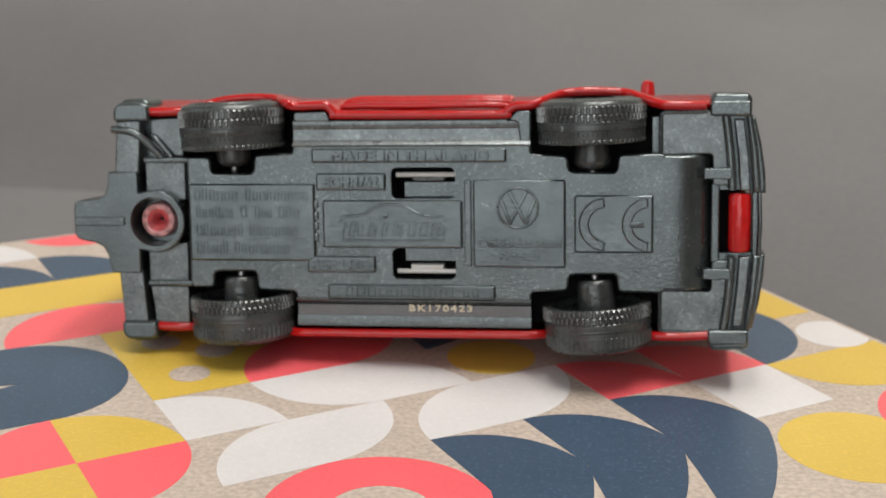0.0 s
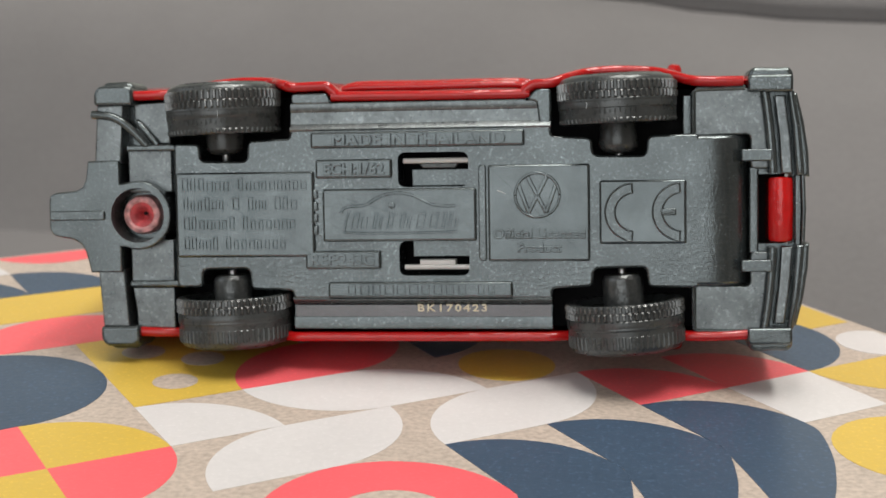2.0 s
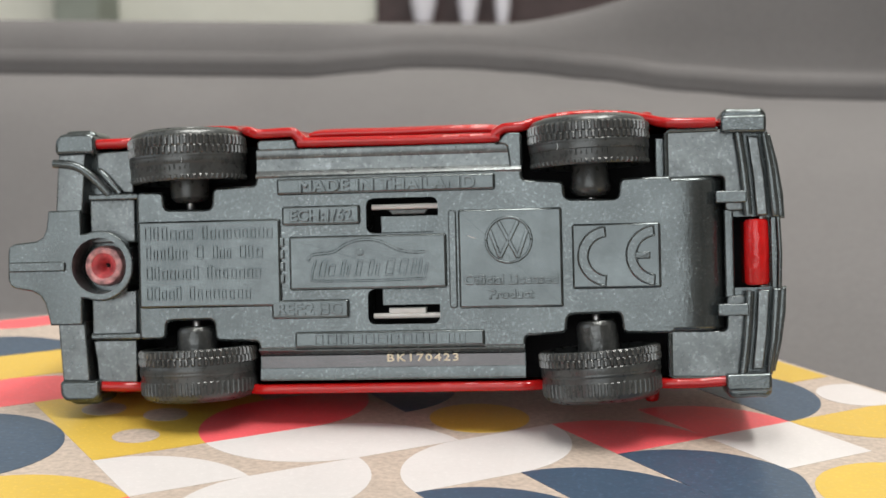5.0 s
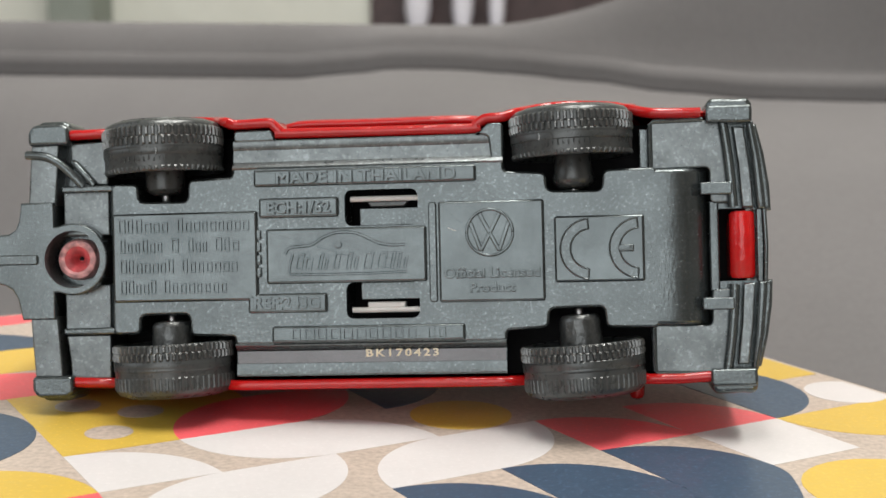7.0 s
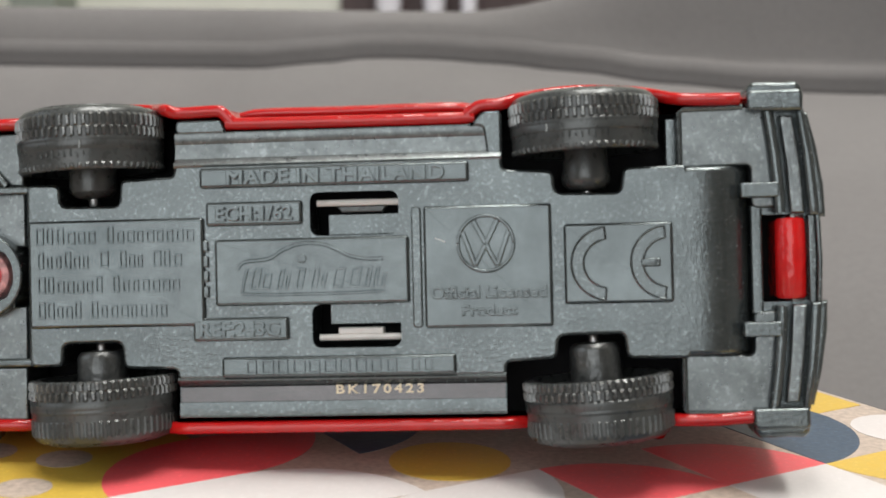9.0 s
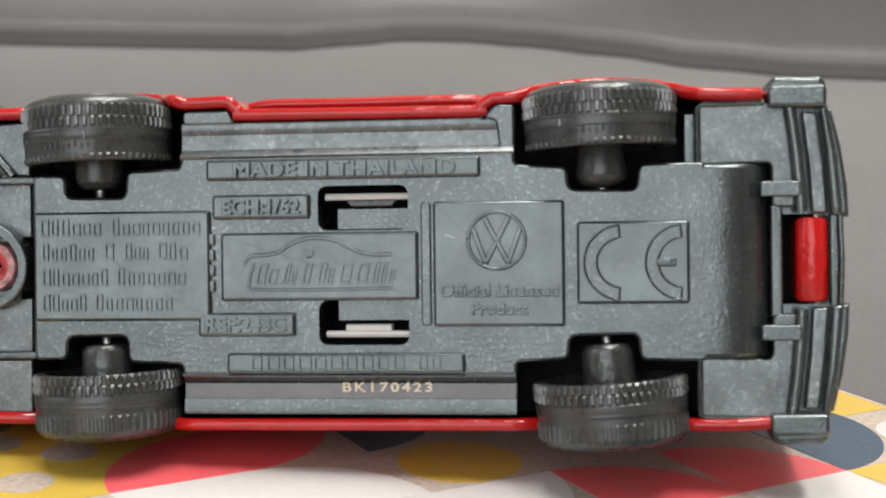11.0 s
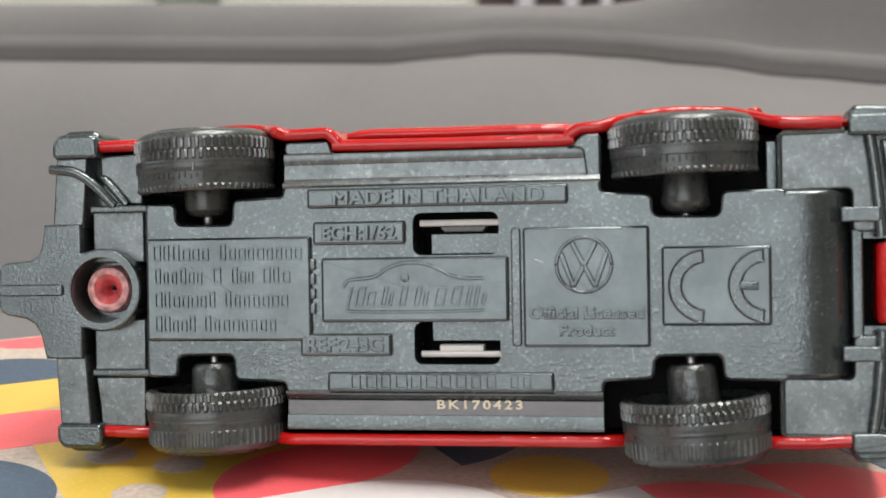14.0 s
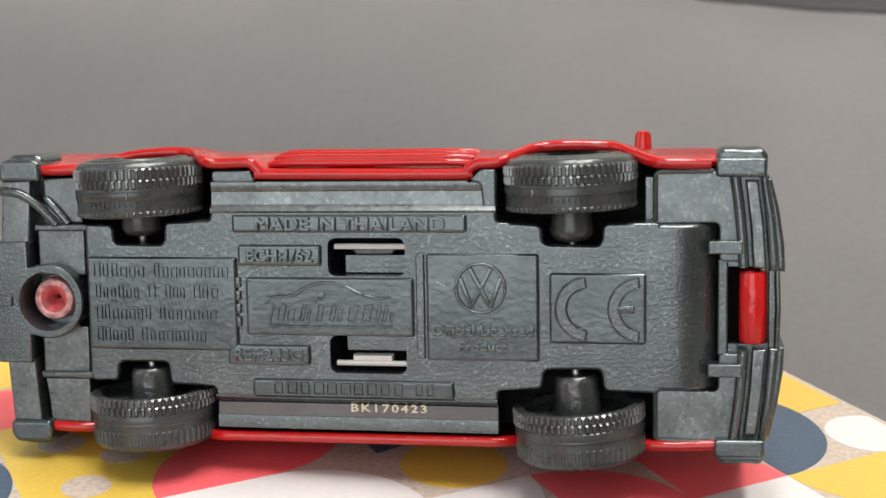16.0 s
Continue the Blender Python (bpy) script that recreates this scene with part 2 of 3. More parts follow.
def lettering(text, x0, x1, v, height, y, rise=0.42, gap=1.0, bold=0.0):
    """Raised letters on the underside, from x0 to x1, centred on v, reading from in front of it."""
    cu = bpy.data.curves.new("lettering", "FONT")
    cu.body, cu.extrude, cu.resolution_u = text, 0.5, 3
    cu.bevel_depth, cu.bevel_resolution = 0.045, 1
    cu.space_character, cu.offset = gap, bold - 0.014
    ob = new("lettering", cu)
    me = bpy.data.meshes.new_from_object(ob.evaluated_get(bpy.context.evaluated_depsgraph_get()))
    bpy.data.objects.remove(ob)
    bpy.data.curves.remove(cu)
    bm = bmesh.new()
    bm.from_mesh(me)
    bpy.data.meshes.remove(me)
    xs, ys = [w.co.x for w in bm.verts], [w.co.y for w in bm.verts]
    ax, bx, ay, by = min(xs), max(xs), min(ys), max(ys)
    for w in bm.verts:
        tx, ty, tz = w.co
        w.co = (x0 + (tx - ax) / (bx - ax) * (x1 - x0), y - (tz + 0.5) * rise, v + ((ty - ay) / (by - ay) - 0.5) * height)
    return bm


def letter_bars(bm, words, v, height, y, pitch=0.8, lean=0.0, rise=0.2, low=0.74):
    """Plain bars with a raised rim, one a letter, for writing that is not spelt out. words: (x0, x1)."""
    for x0, x1 in words:
        n = max(1, round((x1 - x0) / pitch))
        step = (x1 - x0) / n
        for k in range(n):
            h = height * (1.0 if k == 0 else random.choice((low, low, low, 1.0)))
            a, b, base = x0 + k * step, x0 + (k + random.uniform(0.7, 0.86)) * step, v - height / 2
            rim = 0.15
            rings = []
            for d, depth in ((0.0, y), (0.04, y - rise), (rim, y - rise), (rim + 0.05, y - 0.02)):
                pts = [(a + d, base + d), (b - d, base + d), (b - d, base + h - d), (a + d, base + h - d)]
                rings.append([bm.verts.new((x + lean * (w - base) / height, depth, w)) for x, w in pts])
            for p, q in zip(rings, rings[1:]):
                for j in range(4):
                    bm.faces.new((p[j], p[(j + 1) % 4], q[(j + 1) % 4], q[j]))
            bm.faces.new(rings[-1])
    return bm


# ---- the room round the sofa ----
def wall_box(name, lo, hi, mat, hole=None, label="", category="wall"):
    """A wall with thickness; hole: a box cut through it."""
    def cuboid(a, b):
        bm = bmesh.new()
        bmesh.ops.create_cube(bm, size=1)
        for w in bm.verts:
            w.co = [(p + q) / 2 + c * (q - p) for c, p, q in zip(w.co, a, b)]
        return bm
    bm = cuboid(lo, hi)
    if hole:
        bm = carve(bm, cuboid(*hole))
    ob = part(name, bm, mat, scale=1.0, smooth=False)
    return tagged(ob, label, category, kind="structure")


wall_box("floor", (-1.75, -1.95, -0.52), (1.75, 1.6, -0.46), FLOOR, label="brown wooden floor of the room", category="floor")
wall_box("ceiling", (-1.75, -1.95, 1.9), (1.75, 1.6, 1.98), CEIL, label="plain white painted ceiling", category="ceiling")
wall_box("wall_north", (-1.75, 1.45, -0.46), (1.75, 1.6, 1.9), WALL, label="pale grey-green painted wall behind the sofa")
# three unseen walls, darker than the back one to cut their reflections
wall_box("wall_south", (-1.75, -1.95, -0.46), (1.75, -1.8, 1.9), WALL_SHADE, ((-1.13, -2, 0.0), (0.41, -1.7, 1.72)), label="unseen wall with a window opening, darkened to dim reflections")
wall_box("wall_west", (-1.75, -1.8, -0.46), (-1.6, 1.45, 1.9), WALL_SHADE, ((-1.8, -1.1, 0.25), (-1.5, 0.4, 1.45)), label="unseen wall with a window opening, darkened to dim reflections")
wall_box("wall_east", (1.6, -1.8, -0.46), (1.75, 1.45, 1.9), WALL_SHADE, label="plain unseen wall, darkened to dim reflections")

# shelf and post against the back wall
shelf = tagged(new("shelf"), "dark stained wooden shelf against the pale wall", "shelf")
bm = bmesh.new()
slab(bm, rect(-226, 150, 5, 35), 1360, 1450, 2)
part("board", bm, WOOD, shelf)
bm = bmesh.new()
slab(bm, rect(-226, 150, 35, 235), 1436, 1449, 2)
part("back_panel", bm, WOOD, shelf)


def vase(x, r, h, label):
    bm = bmesh.new()
    lathe(bm, [(r * 0.7, 0), (r, h * 0.15), (r, h * 0.6), (r * 0.6, h * 0.8), (r * 0.65, h)], (x, 1400, 35), "v", 24)
    return tagged(part("vase", bm, CERAMIC, smooth=True), label, "vase", "vases on the shelf")


vase(-167, 14, 140, "pale lilac glazed vase standing on the dark shelf")
vase(-117, 11.5, 150, "pale bluish glazed vase standing on the dark shelf")
vase(-79, 8.5, 130, "slim pale glazed vase standing on the dark shelf")
bm = bmesh.new()
slab(bm, rect(-587, -534, -460, 1900), 1380, 1449, 4)
tagged(part("wall_post", bm, POST), "grey-green painted upright post on the wall", "post", kind="structure")

# ---- the sofa ----
def crease_height(x):
    knots = ((-700, 25), (-110, 25.6), (-80, 25.6), (-47, 25.7), (-34, 26.9), (-22, 28.2), (-10, 28.2), (4, 27.4), (20, 26.0), (40, 23.7), (60, 22.4), (80, 22.2), (110, 22.4), (700, 23))
    for (a, p), (b, q) in zip(knots, knots[1:]):
        if x <= b:
            t = (x - a) / (b - a)
            t = t * t * (3 - 2 * t)
            return p + (q - p) * t
    return 24


def crease_depth(x):
    """How far the fold opens at x: it closes in the middle."""
    return 1.0 - 0.75 * math.exp(-((x + 18) / 24.0) ** 2)


def run(x):
    """Where the rise to the rear roll starts: steep at one end, lying back at the other."""
    t = min(1.0, max(0.0, (x + 90) / 215))
    return 140 - 100 * t * t * (3 - 2 * t)


def cushion_top(x):
    t = min(1.0, max(0.0, (x + 5) / 78))
    return 38.4 + 16 * t * t * (3 - 2 * t)


def sweep(name, section, parent, label):
    """Sweeps a closed section, given as a function of x, along x."""
    xs = [-700, -500, -350, -250, -180] + list(range(-140, 145, 5)) + [180, 250, 350, 500, 700]
    bm = bmesh.new()
    loops = [[bm.verts.new((x, y + (1.6 * noise.noise(Vector((x * 0.012, y * 0.02, z * 0.02 + 3.1))) if y > 60 else 0), z)) for y, z in section(x)] for x in xs]
    n = len(loops[0])
    for a, b in zip(loops, loops[1:]):
        for k in range(n):
            bm.faces.new((a[k], a[(k + 1) % n], b[(k + 1) % n], b[k]))
    bm.faces.new(loops[0])
    bm.faces.new(loops[-1])
    return part(name, bm, FABRIC, parent, label, smooth=True)


def seat_section(x):
    lip, foot, open_ = crease_height(x), run(x), crease_depth(x)
    rise = [(foot + (181 - foot) * k / 15, -22 + (lip + 22) * (0.5 - 0.5 * math.cos(math.pi * (k / 15) ** 0.62))) for k in range(16)]
    tuck = [(183.0, 0.15), (184.6, -0.3), (186.2, -1.5), (188.5, -8)]
    return ([(-510, -100), (-500, -22), (-300, -22), (-100, -22), (20, -22)] + rise + [(y + 0.4 * open_, lip + z) for y, z in tuck]
            + [(188, -60), (184, -200), (-480, -200)])


def back_section(x):
    lip, top, open_ = crease_height(x), cushion_top(x), crease_depth(x)
    out = []
    for y, z, follow, o in smooth_loop(BACK):
        base = lip * follow if follow <= 1 else lip + (top - lip) * (follow - 1)
        out.append((y + o * open_, z + base))
    return out


def smooth_loop(profile):
    out = []
    n = len(profile)
    for k in range(n):
        p = [Vector(profile[(k + j) % n]) for j in (-1, 0, 1, 2)]
        for t in (0, 0.33, 0.67):
            out.append(tuple(0.5 * (2 * p[1] + (p[2] - p[0]) * t + (2 * p[0] - 5 * p[1] + 4 * p[2] - p[3]) * t * t + (3 * p[1] - p[0] - 3 * p[2] + p[3]) * t**3)))
    return out


BACK = ((196, -26, 1, 0), (190.5, -6, 1, 0), (186.0, -1.6, 1, 0.4), (184.6, 0.3, 1, 0.45), (184.5, 2.0, 1, 0.4), (184.6, 3.6, 1, 0.2), (185.4, 5.4, 1, 0.1), (186.8, 7.4, 1, 0), (190, -0.7, 2, 0), (197, 0, 2, 0),
        (235, -0.8, 2, 0), (275, -2, 2, 0), (305, -8, 2, 0), (312, -40, 0, 0), (306, -180, 0, 0), (206, -180, 0, 0), (196, -60, 0, 0))
sofa = tagged(new("sofa"), "grey upholstered sofa with soft folded fabric cushions", "sofa")
sweep("seat_cushion", seat_section, sofa, "grey fabric seat with a raised rear roll")
sweep("back_cushion", back_section, sofa, "grey fabric back cushion with a rounded top edge")
bm = bmesh.new()
slab(bm, rect(-700, 700, -440, -200), -480, 300, 10)
part("base", bm, FABRIC, sofa)
for sx in (-640, 640):
    for sy in (-430, 250):
        bm = bmesh.new()
        lathe(bm, [(20, -460), (26, -440)], (sx, sy, 0), "v", 16)
        part("leg", bm, WOOD, sofa)

# ---- the printed box ----
CELL, GX, GY, GA = 10.7244, -26.905, -29.208, radians(36.311)
EDGE_I, EDGE_J, LOW_I, LOW_J = 8.61, 6.88, -4.5, -8.0


def on_lid(i, j):
    return GX + CELL * (i * math.cos(GA) - j * math.sin(GA)), GY + CELL * (i * math.sin(GA) + j * math.cos(GA))


gift_box = tagged(new("cardboard_box"), "kraft cardboard box printed with coral, mustard, slate and white shapes", "box")


def lid_solid(outline, top, bottom, bev):
    bm = bmesh.new()
    rings = [(offset(outline, bev), top), (offset(outline, bev * 0.3), top - bev * 0.3), (outline, top - bev), (outline, bottom)]
    loops = [[bm.verts.new((*on_lid(i, j), z)) for i, j in ring] for ring, z in [([(p[0], p[1]) for p in r], z) for r, z in rings]]
    n = len(outline)
    for a, b in zip(loops, loops[1:]):
        for k in range(n):
            bm.faces.new((a[k], a[(k + 1) % n], b[(k + 1) % n], b[k]))
    bm.faces.new(loops[0])
    bm.faces.new(loops[-1])
    return bm


part("lid", lid_solid(rect(LOW_I, EDGE_I, LOW_J, EDGE_J, 0.12), 0, -10, 0.06), KRAFT, gift_box, smooth=True)
part("tray", lid_solid(rect(LOW_I + 0.1, EDGE_I - 0.1, LOW_J + 0.1, EDGE_J - 0.1, 0.1), -10.0, -22, 0.03), KRAFT, gift_box)


def pie(ci, cj, si, sj, n=14):
    """A quarter disc of radius one cell with its corner at (ci, cj)."""
    return [(ci, cj)] + [(ci + si * math.cos(k * math.pi / 2 / n), cj + sj * math.sin(k * math.pi / 2 / n)) for k in range(n + 1)]


def clip(pts, axis, limit, side):
    """The part of an outline on one side of a grid line."""
    out = []
    for p, q in zip(pts, pts[1:] + pts[:1]):
        a, b = (p[axis] - limit) * side, (q[axis] - limit) * side
        if a <= 0:
            out.append(p)
        if a * b < 0:
            t = a / (a - b)
            out.append((p[0] + t * (q[0] - p[0]), p[1] + t * (q[1] - p[1])))
    return out


def printed(outline, mat, label, lift=0.03, hole=None):
    for axis, limit, side in ((0, LOW_I + 0.08, -1), (0, EDGE_I - 0.07, 1), (1, LOW_J + 0.08, -1), (1, EDGE_J - 0.07, 1)):
        outline = clip(outline, axis, limit, side)
    bm = bmesh.new()
    top = [bm.verts.new((*on_lid(i, j), lift)) for i, j in outline]
    low = [bm.verts.new((*on_lid(i, j), -0.05)) for i, j in outline]
    if hole:
        top2 = [bm.verts.new((*on_lid(i, j), lift)) for i, j in hole]
        low2 = [bm.verts.new((*on_lid(i, j), -0.05)) for i, j in hole]
        for k in range(len(top)):
            m = (k + 1) % len(top)
            bm.faces.new((top[k], top[m], top2[m], top2[k]))
            bm.faces.new((low[k], low[m], top[m], top[k]))
            bm.faces.new((low2[k], low2[m], top2[m], top2[k]))
    else:
        bm.faces.new(top)
        for k in range(len(top)):
            m = (k + 1) % len(top)
            bm.faces.new((low[k], low[m], top[m], top[k]))
    part("printed_shape", bm, mat, gift_box, label, smooth=False)


PINK_L, YEL_L, NAVY_L, WHITE_L = "coral printed shape", "mustard printed shape", "slate blue printed shape", "off-white printed shape"
# quartered disc
printed(pie(0, 0, 1, 1), P_YEL, YEL_L)
printed(pie(0, 0, -1, 1), P_PINK, PINK_L)
printed(pie(0, 0, 1, -1), P_PINK, PINK_L)
printed(pie(0, 0, -1, -1), P_YEL, YEL_L)
# white petals
for c in ((1, 0, 1, 1), (3, 1, -1, -1), (3, 0, 1, 1), (2, -1, -1, 1), (2, 0, 1, -1), (4, -1, -1, 1), (4, 0, 1, -1)):
    printed(pie(*c), P_WHITE, WHITE_L)
printed(rect(6, 7, -2, -1), P_WHITE, WHITE_L)
printed(ring_pts(8.27, -0.64, 0.4, 32), P_WHITE, WHITE_L, 0.045)
printed(pie(0, 6, 1, 1), P_WHITE, WHITE_L)
# mustard square with bare dots
printed(rect(1, 3, 1, 3), P_YEL, YEL_L)
for i, j in ((1.53, 1.49), (1.53, 2.46), (1.98, 2.0), (2.47, 2.47)):
    printed(ring_pts(i, j, 0.21, 24), KRAFT, "bare kraft dot", 0.045)
printed(ring_pts(4.52, 0.5, 0.47, 32), P_YEL, YEL_L)
printed(pie(8, -1, -1, -1), P_YEL, YEL_L)
printed(ring_pts(6.46, -2.9, 0.74, 32), P_YEL, YEL_L)
printed(pie(8, -1, 1, -1), P_YEL, YEL_L)
printed(rect(7.1, 9, 0.02, 1), P_YEL, YEL_L)
printed(rect(-1.5, 2, 4.0, 5), P_YEL, YEL_L)
# coral
printed(pie(3, 1, -1, 1), P_PINK, PINK_L, 0.045)
printed(pie(3, 2, 1, -1), P_PINK, PINK_L, 0.045)
printed(pie(5, -1, 1, 1), P_PINK, PINK_L)
printed(pie(6, -1, 1, 1), P_PINK, PINK_L)
printed(pie(8, -3, -1, 1), P_PINK, PINK_L, 0.045)
printed(ring_pts(2, -2, 1.0, 48), P_PINK, PINK_L, hole=ring_pts(2, -2, 0.45, 48))
printed(pie(1, 3, -1, 1), P_PINK, PINK_L)
printed(pie(1, 3, 1, 1), P_PINK, PINK_L)
printed(ring_pts(1.75, 7.1, 0.8, 24, 180, 360), P_PINK, PINK_L)
# slate blue
for c in ((0, 2, 1, 1), (0, 2, 1, -1), (0, 3, -1, -1), (0, 1, -1, 1), (3, -2, 1, 1), (4, -2, 1, 1), (5, -2, 1, 1), 
          (7, 0, 1, 1), (7, 0, 1, -1), (1, 5, 1, 1), (0, 5, 1, 1), (4, 2, 1, -1)):
    printed(pie(*c), P_NAVY, NAVY_L, 0.045)
for k, i in enumerate((3, 4, 5)):
    right = smooth_path([(1, 0, 0), (0.95, -0.24, 0), (0.66, -0.68, 0), (0.36, -1.02, 0), (0.1, -1.27, 0), (-0.3, -1.6, 0)], 5)
    left = [(-0.62, -1.75), (-0.34, -1.02), (-0.19, -0.62), (-0.05, -0.22), (0, -0.1), (0, 0)]
    printed([(i + p[0], -2 + p[1]) for p in right] + [(i + a, -2 + b) for a, b in left], P_NAVY, NAVY_L, 0.050 + 0.004 * k)

# ---- the toy van, lying on its side ----
van = tagged(new("toy_van"), "red die-cast toy van lying on its side, grey underside showing", "toy car")
van.matrix_world = pose(0.000288, -0.000275, 0.016545, -9.605, -2.793, 0.092)


def mirror_v(pts):
    return [(x, -v) for x, v in pts][::-1]


# body shell
LIP = ((-33.4, 11.8), (-31, 12.35), (-25.6, 12.45), (-24, 13.0), (-22, 13.5), (-19, 13.75), (-16, 13.65), (-13.8, 13.2), (-12.8, 12.9), (-9.8, 12.98), (-9.2, 12.85), (-8.7, 12.35), (-8.2, 12.02), (-7.4, 11.9),
       (9.5, 11.8), (10.2, 11.98), (10.9, 12.45), (11.5, 12.72), (13, 12.8), (14.2, 13.2), (16, 13.85), (19, 14.1), (23, 13.9), (25, 13.3), (27, 12.7), (31.4, 12.6), (34, 12.2), (36, 11.2))
LOW_LIP = ((-33.4, 11.6), (-31, 11.95), (-27.5, 12.1), (-13, 12.52), (11, 12.46), (29, 12.4), (34, 12.1), (36, 11.1))


def arch_depth(x):
    """How far the wheel arches draw back from the underside."""
    return 4.0 * max(0.0, 1 - (max(0.0, abs(abs(x) - 19.8) - 3.2) / 2.6) ** 2)


def lip(x, LIP=LIP):
    for (a, p), (b, q) in zip(LIP, LIP[1:]):
        if x <= b:
            return p + (q - p) * (x - a) / (b - a)
    return LIP[-1][1]


bm = bmesh.new()
xs = [-33.4, -33.0, -32, -30, -28] + [k * 0.5 for k in range(-52, 56)] + [29, 31, 33, 34.5, 35.5, 36]
loops = []
for x in xs:
    e = max(0.0, (-31.5 - x) / 2, (x - 32.6) / 2.5)
    d = arch_depth(x) + max(0.0, x - 31.5) * 1.5
    s = math.sqrt(max(0.02, 1 - min(e, 0.96) ** 2))
    rings = []
    for L in (lip(x), lip(x, LOW_LIP)):
        side = [(1.6 + d, L - 0.35), (1.5 + d, L), (1.8 + d, L + 0.2), (2.5 + d, L + 0.34), (3.4 + d, max(12.6, min(L + 0.4, 13.9))), (max(6.2, 4 + d), max(13.1, min(L + 0.4, 13.8))), (9, 13.35), (12, 13.3), (14, 13.05), (21, 11.95), (27, 10.95), (29.3, 9.9), (30.6, 8.0), (31, 4)]
        if L == lip(x, LOW_LIP):
            side = [(y, v - 0.3 * max(0.0, min(1.0, (y - 14) / 7))) for y, v in side]
        rings.append([(y * (1 - 0.12 * e) if y > 3 else y, v * (0.9 + 0.1 * s)) for y, v in side])
    loops.append([bm.verts.new((x, y, v)) for y, v in rings[0]] + [bm.verts.new((x, y, -v)) for y, v in rings[1][::-1]])
for a, b in zip(loops, loops[1:]):
    for k in range(len(a) - 1):
        bm.faces.new((a[k], a[k + 1], b[k + 1], b[k]))
bm.faces.new(loops[0])
bm.faces.new(loops[-1])
part("body_shell", bm, RED, van, "glossy red painted die-cast body", smooth=True)
for s in (1, -1):
    bm = bmesh.new()
    line = LIP if s > 0 else LOW_LIP
    knots = [(line[0][0] + 0.4, line[0][1])] + [(x, lip(x, line)) for x in ((p[0] for p in line[1:-2]) if s > 0 else [*range(-31, 32, 2), 32.6])]
    tube(bm, smooth_path([(x, 1.3 + arch_depth(x) * (1 if s > 0 else 0.4), s * (v - 0.15)) for x, v in knots], 3), 0.5, 12)
    part("sill_bead", bm, RED, van)
    for y, v in ((2.6, 12.62), (4.6, 12.95), (6.7, 13.16), (8.8, 13.26)) if s > 0 else ():
        bm = bmesh.new()
        tube(bm, smooth_path([(-7.6, y + 0.7, s * (v - 0.5)), (-7.3, y, s * v), (0, y, s * v), (9.6, y, s * v), (9.95, y + 0.7, s * (v - 0.5))], 4), 0.34, 10)
        part("side_rib", bm, RED, van)
    bm = bmesh.new()
    reach = 14.95 if s > 0 else 15.4
    lathe(bm, [(1.05, 12.6 * s), (0.84, 13.2 * s), (0.76, (reach - 0.5) * s), (0.56, (reach - 0.14) * s), (0.2, reach * s)], (25.4, 13.9, 0), "v", 16)
    part("door_mirror", bm, RED, van, smooth=True)

# near-black sheet standing in for the shade inside, behind the underside
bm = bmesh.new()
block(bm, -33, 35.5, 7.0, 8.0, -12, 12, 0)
part("shade_backing", bm, DARK, van)

# chassis plate
top = [(-25.1, 7.3), (-22.35, 7.3), (-22.3, 5.5), (-17.5, 5.45), (-17.4, 7.55), (-13.1, 7.65), (-13.0, 8.5), (13.05, 8.5), (13.05, 7.5), (17.0, 7.3), (17.1, 5.55), (22.15, 5.45), (22.3, 7.4), (27.3, 7.45)]
outline = fillet(top + [(x, -v) for x, v in top[::-1]], 0.6, 4)
bm = slab(bmesh.new(), outline, 0.42, 5.5, 0.3)
cut = bmesh.new()
slab(cut, rect(-2.15, 4.87, 2.66, 6.1, 0.7), -1, 6.5, 0)
slab(cut, rect(-2.15, 4.87, -6.14, -2.7, 0.7), -1, 6.5, 0)
chassis = part("chassis", carve(bm, cut), CHASSIS, van, "satin dark grey moulded underside plate")

# rounded nose of the pan
bm = bmesh.new()
loops = []
for k in range(-1, 17):
    a = max(0, k) / 16 * math.pi / 2
    x, y = (26.2 if k < 0 else 27.28 + 4.85 * math.sin(a) ** 0.78), 0.405 + 3.5 * (1 - max(0.0, math.cos(a)) ** 0.78)
    edge = [(6.8, 0.0), (6.99, 0.04), (7.15, 0.15), (7.26, 0.31), (7.3, 0.5)]
    loops.append([bm.verts.new((x, y + d, v)) for v, d in edge] + [bm.verts.new((x, 6, 7.3)), bm.verts.new((x, 6, -7.3))] + [bm.verts.new((x, y + d, -v)) for v, d in edge[::-1]])
for a, b in zip(loops, loops[1:]):
    for k in range(len(a)):
        m = (k + 1) % len(a)
        bm.faces.new((a[k], a[m], b[m], b[k]))
bm.faces.new(loops[0])
bm.faces.new(loops[-1])
part("pan_nose", bm, CHASSIS, van, smooth=True)

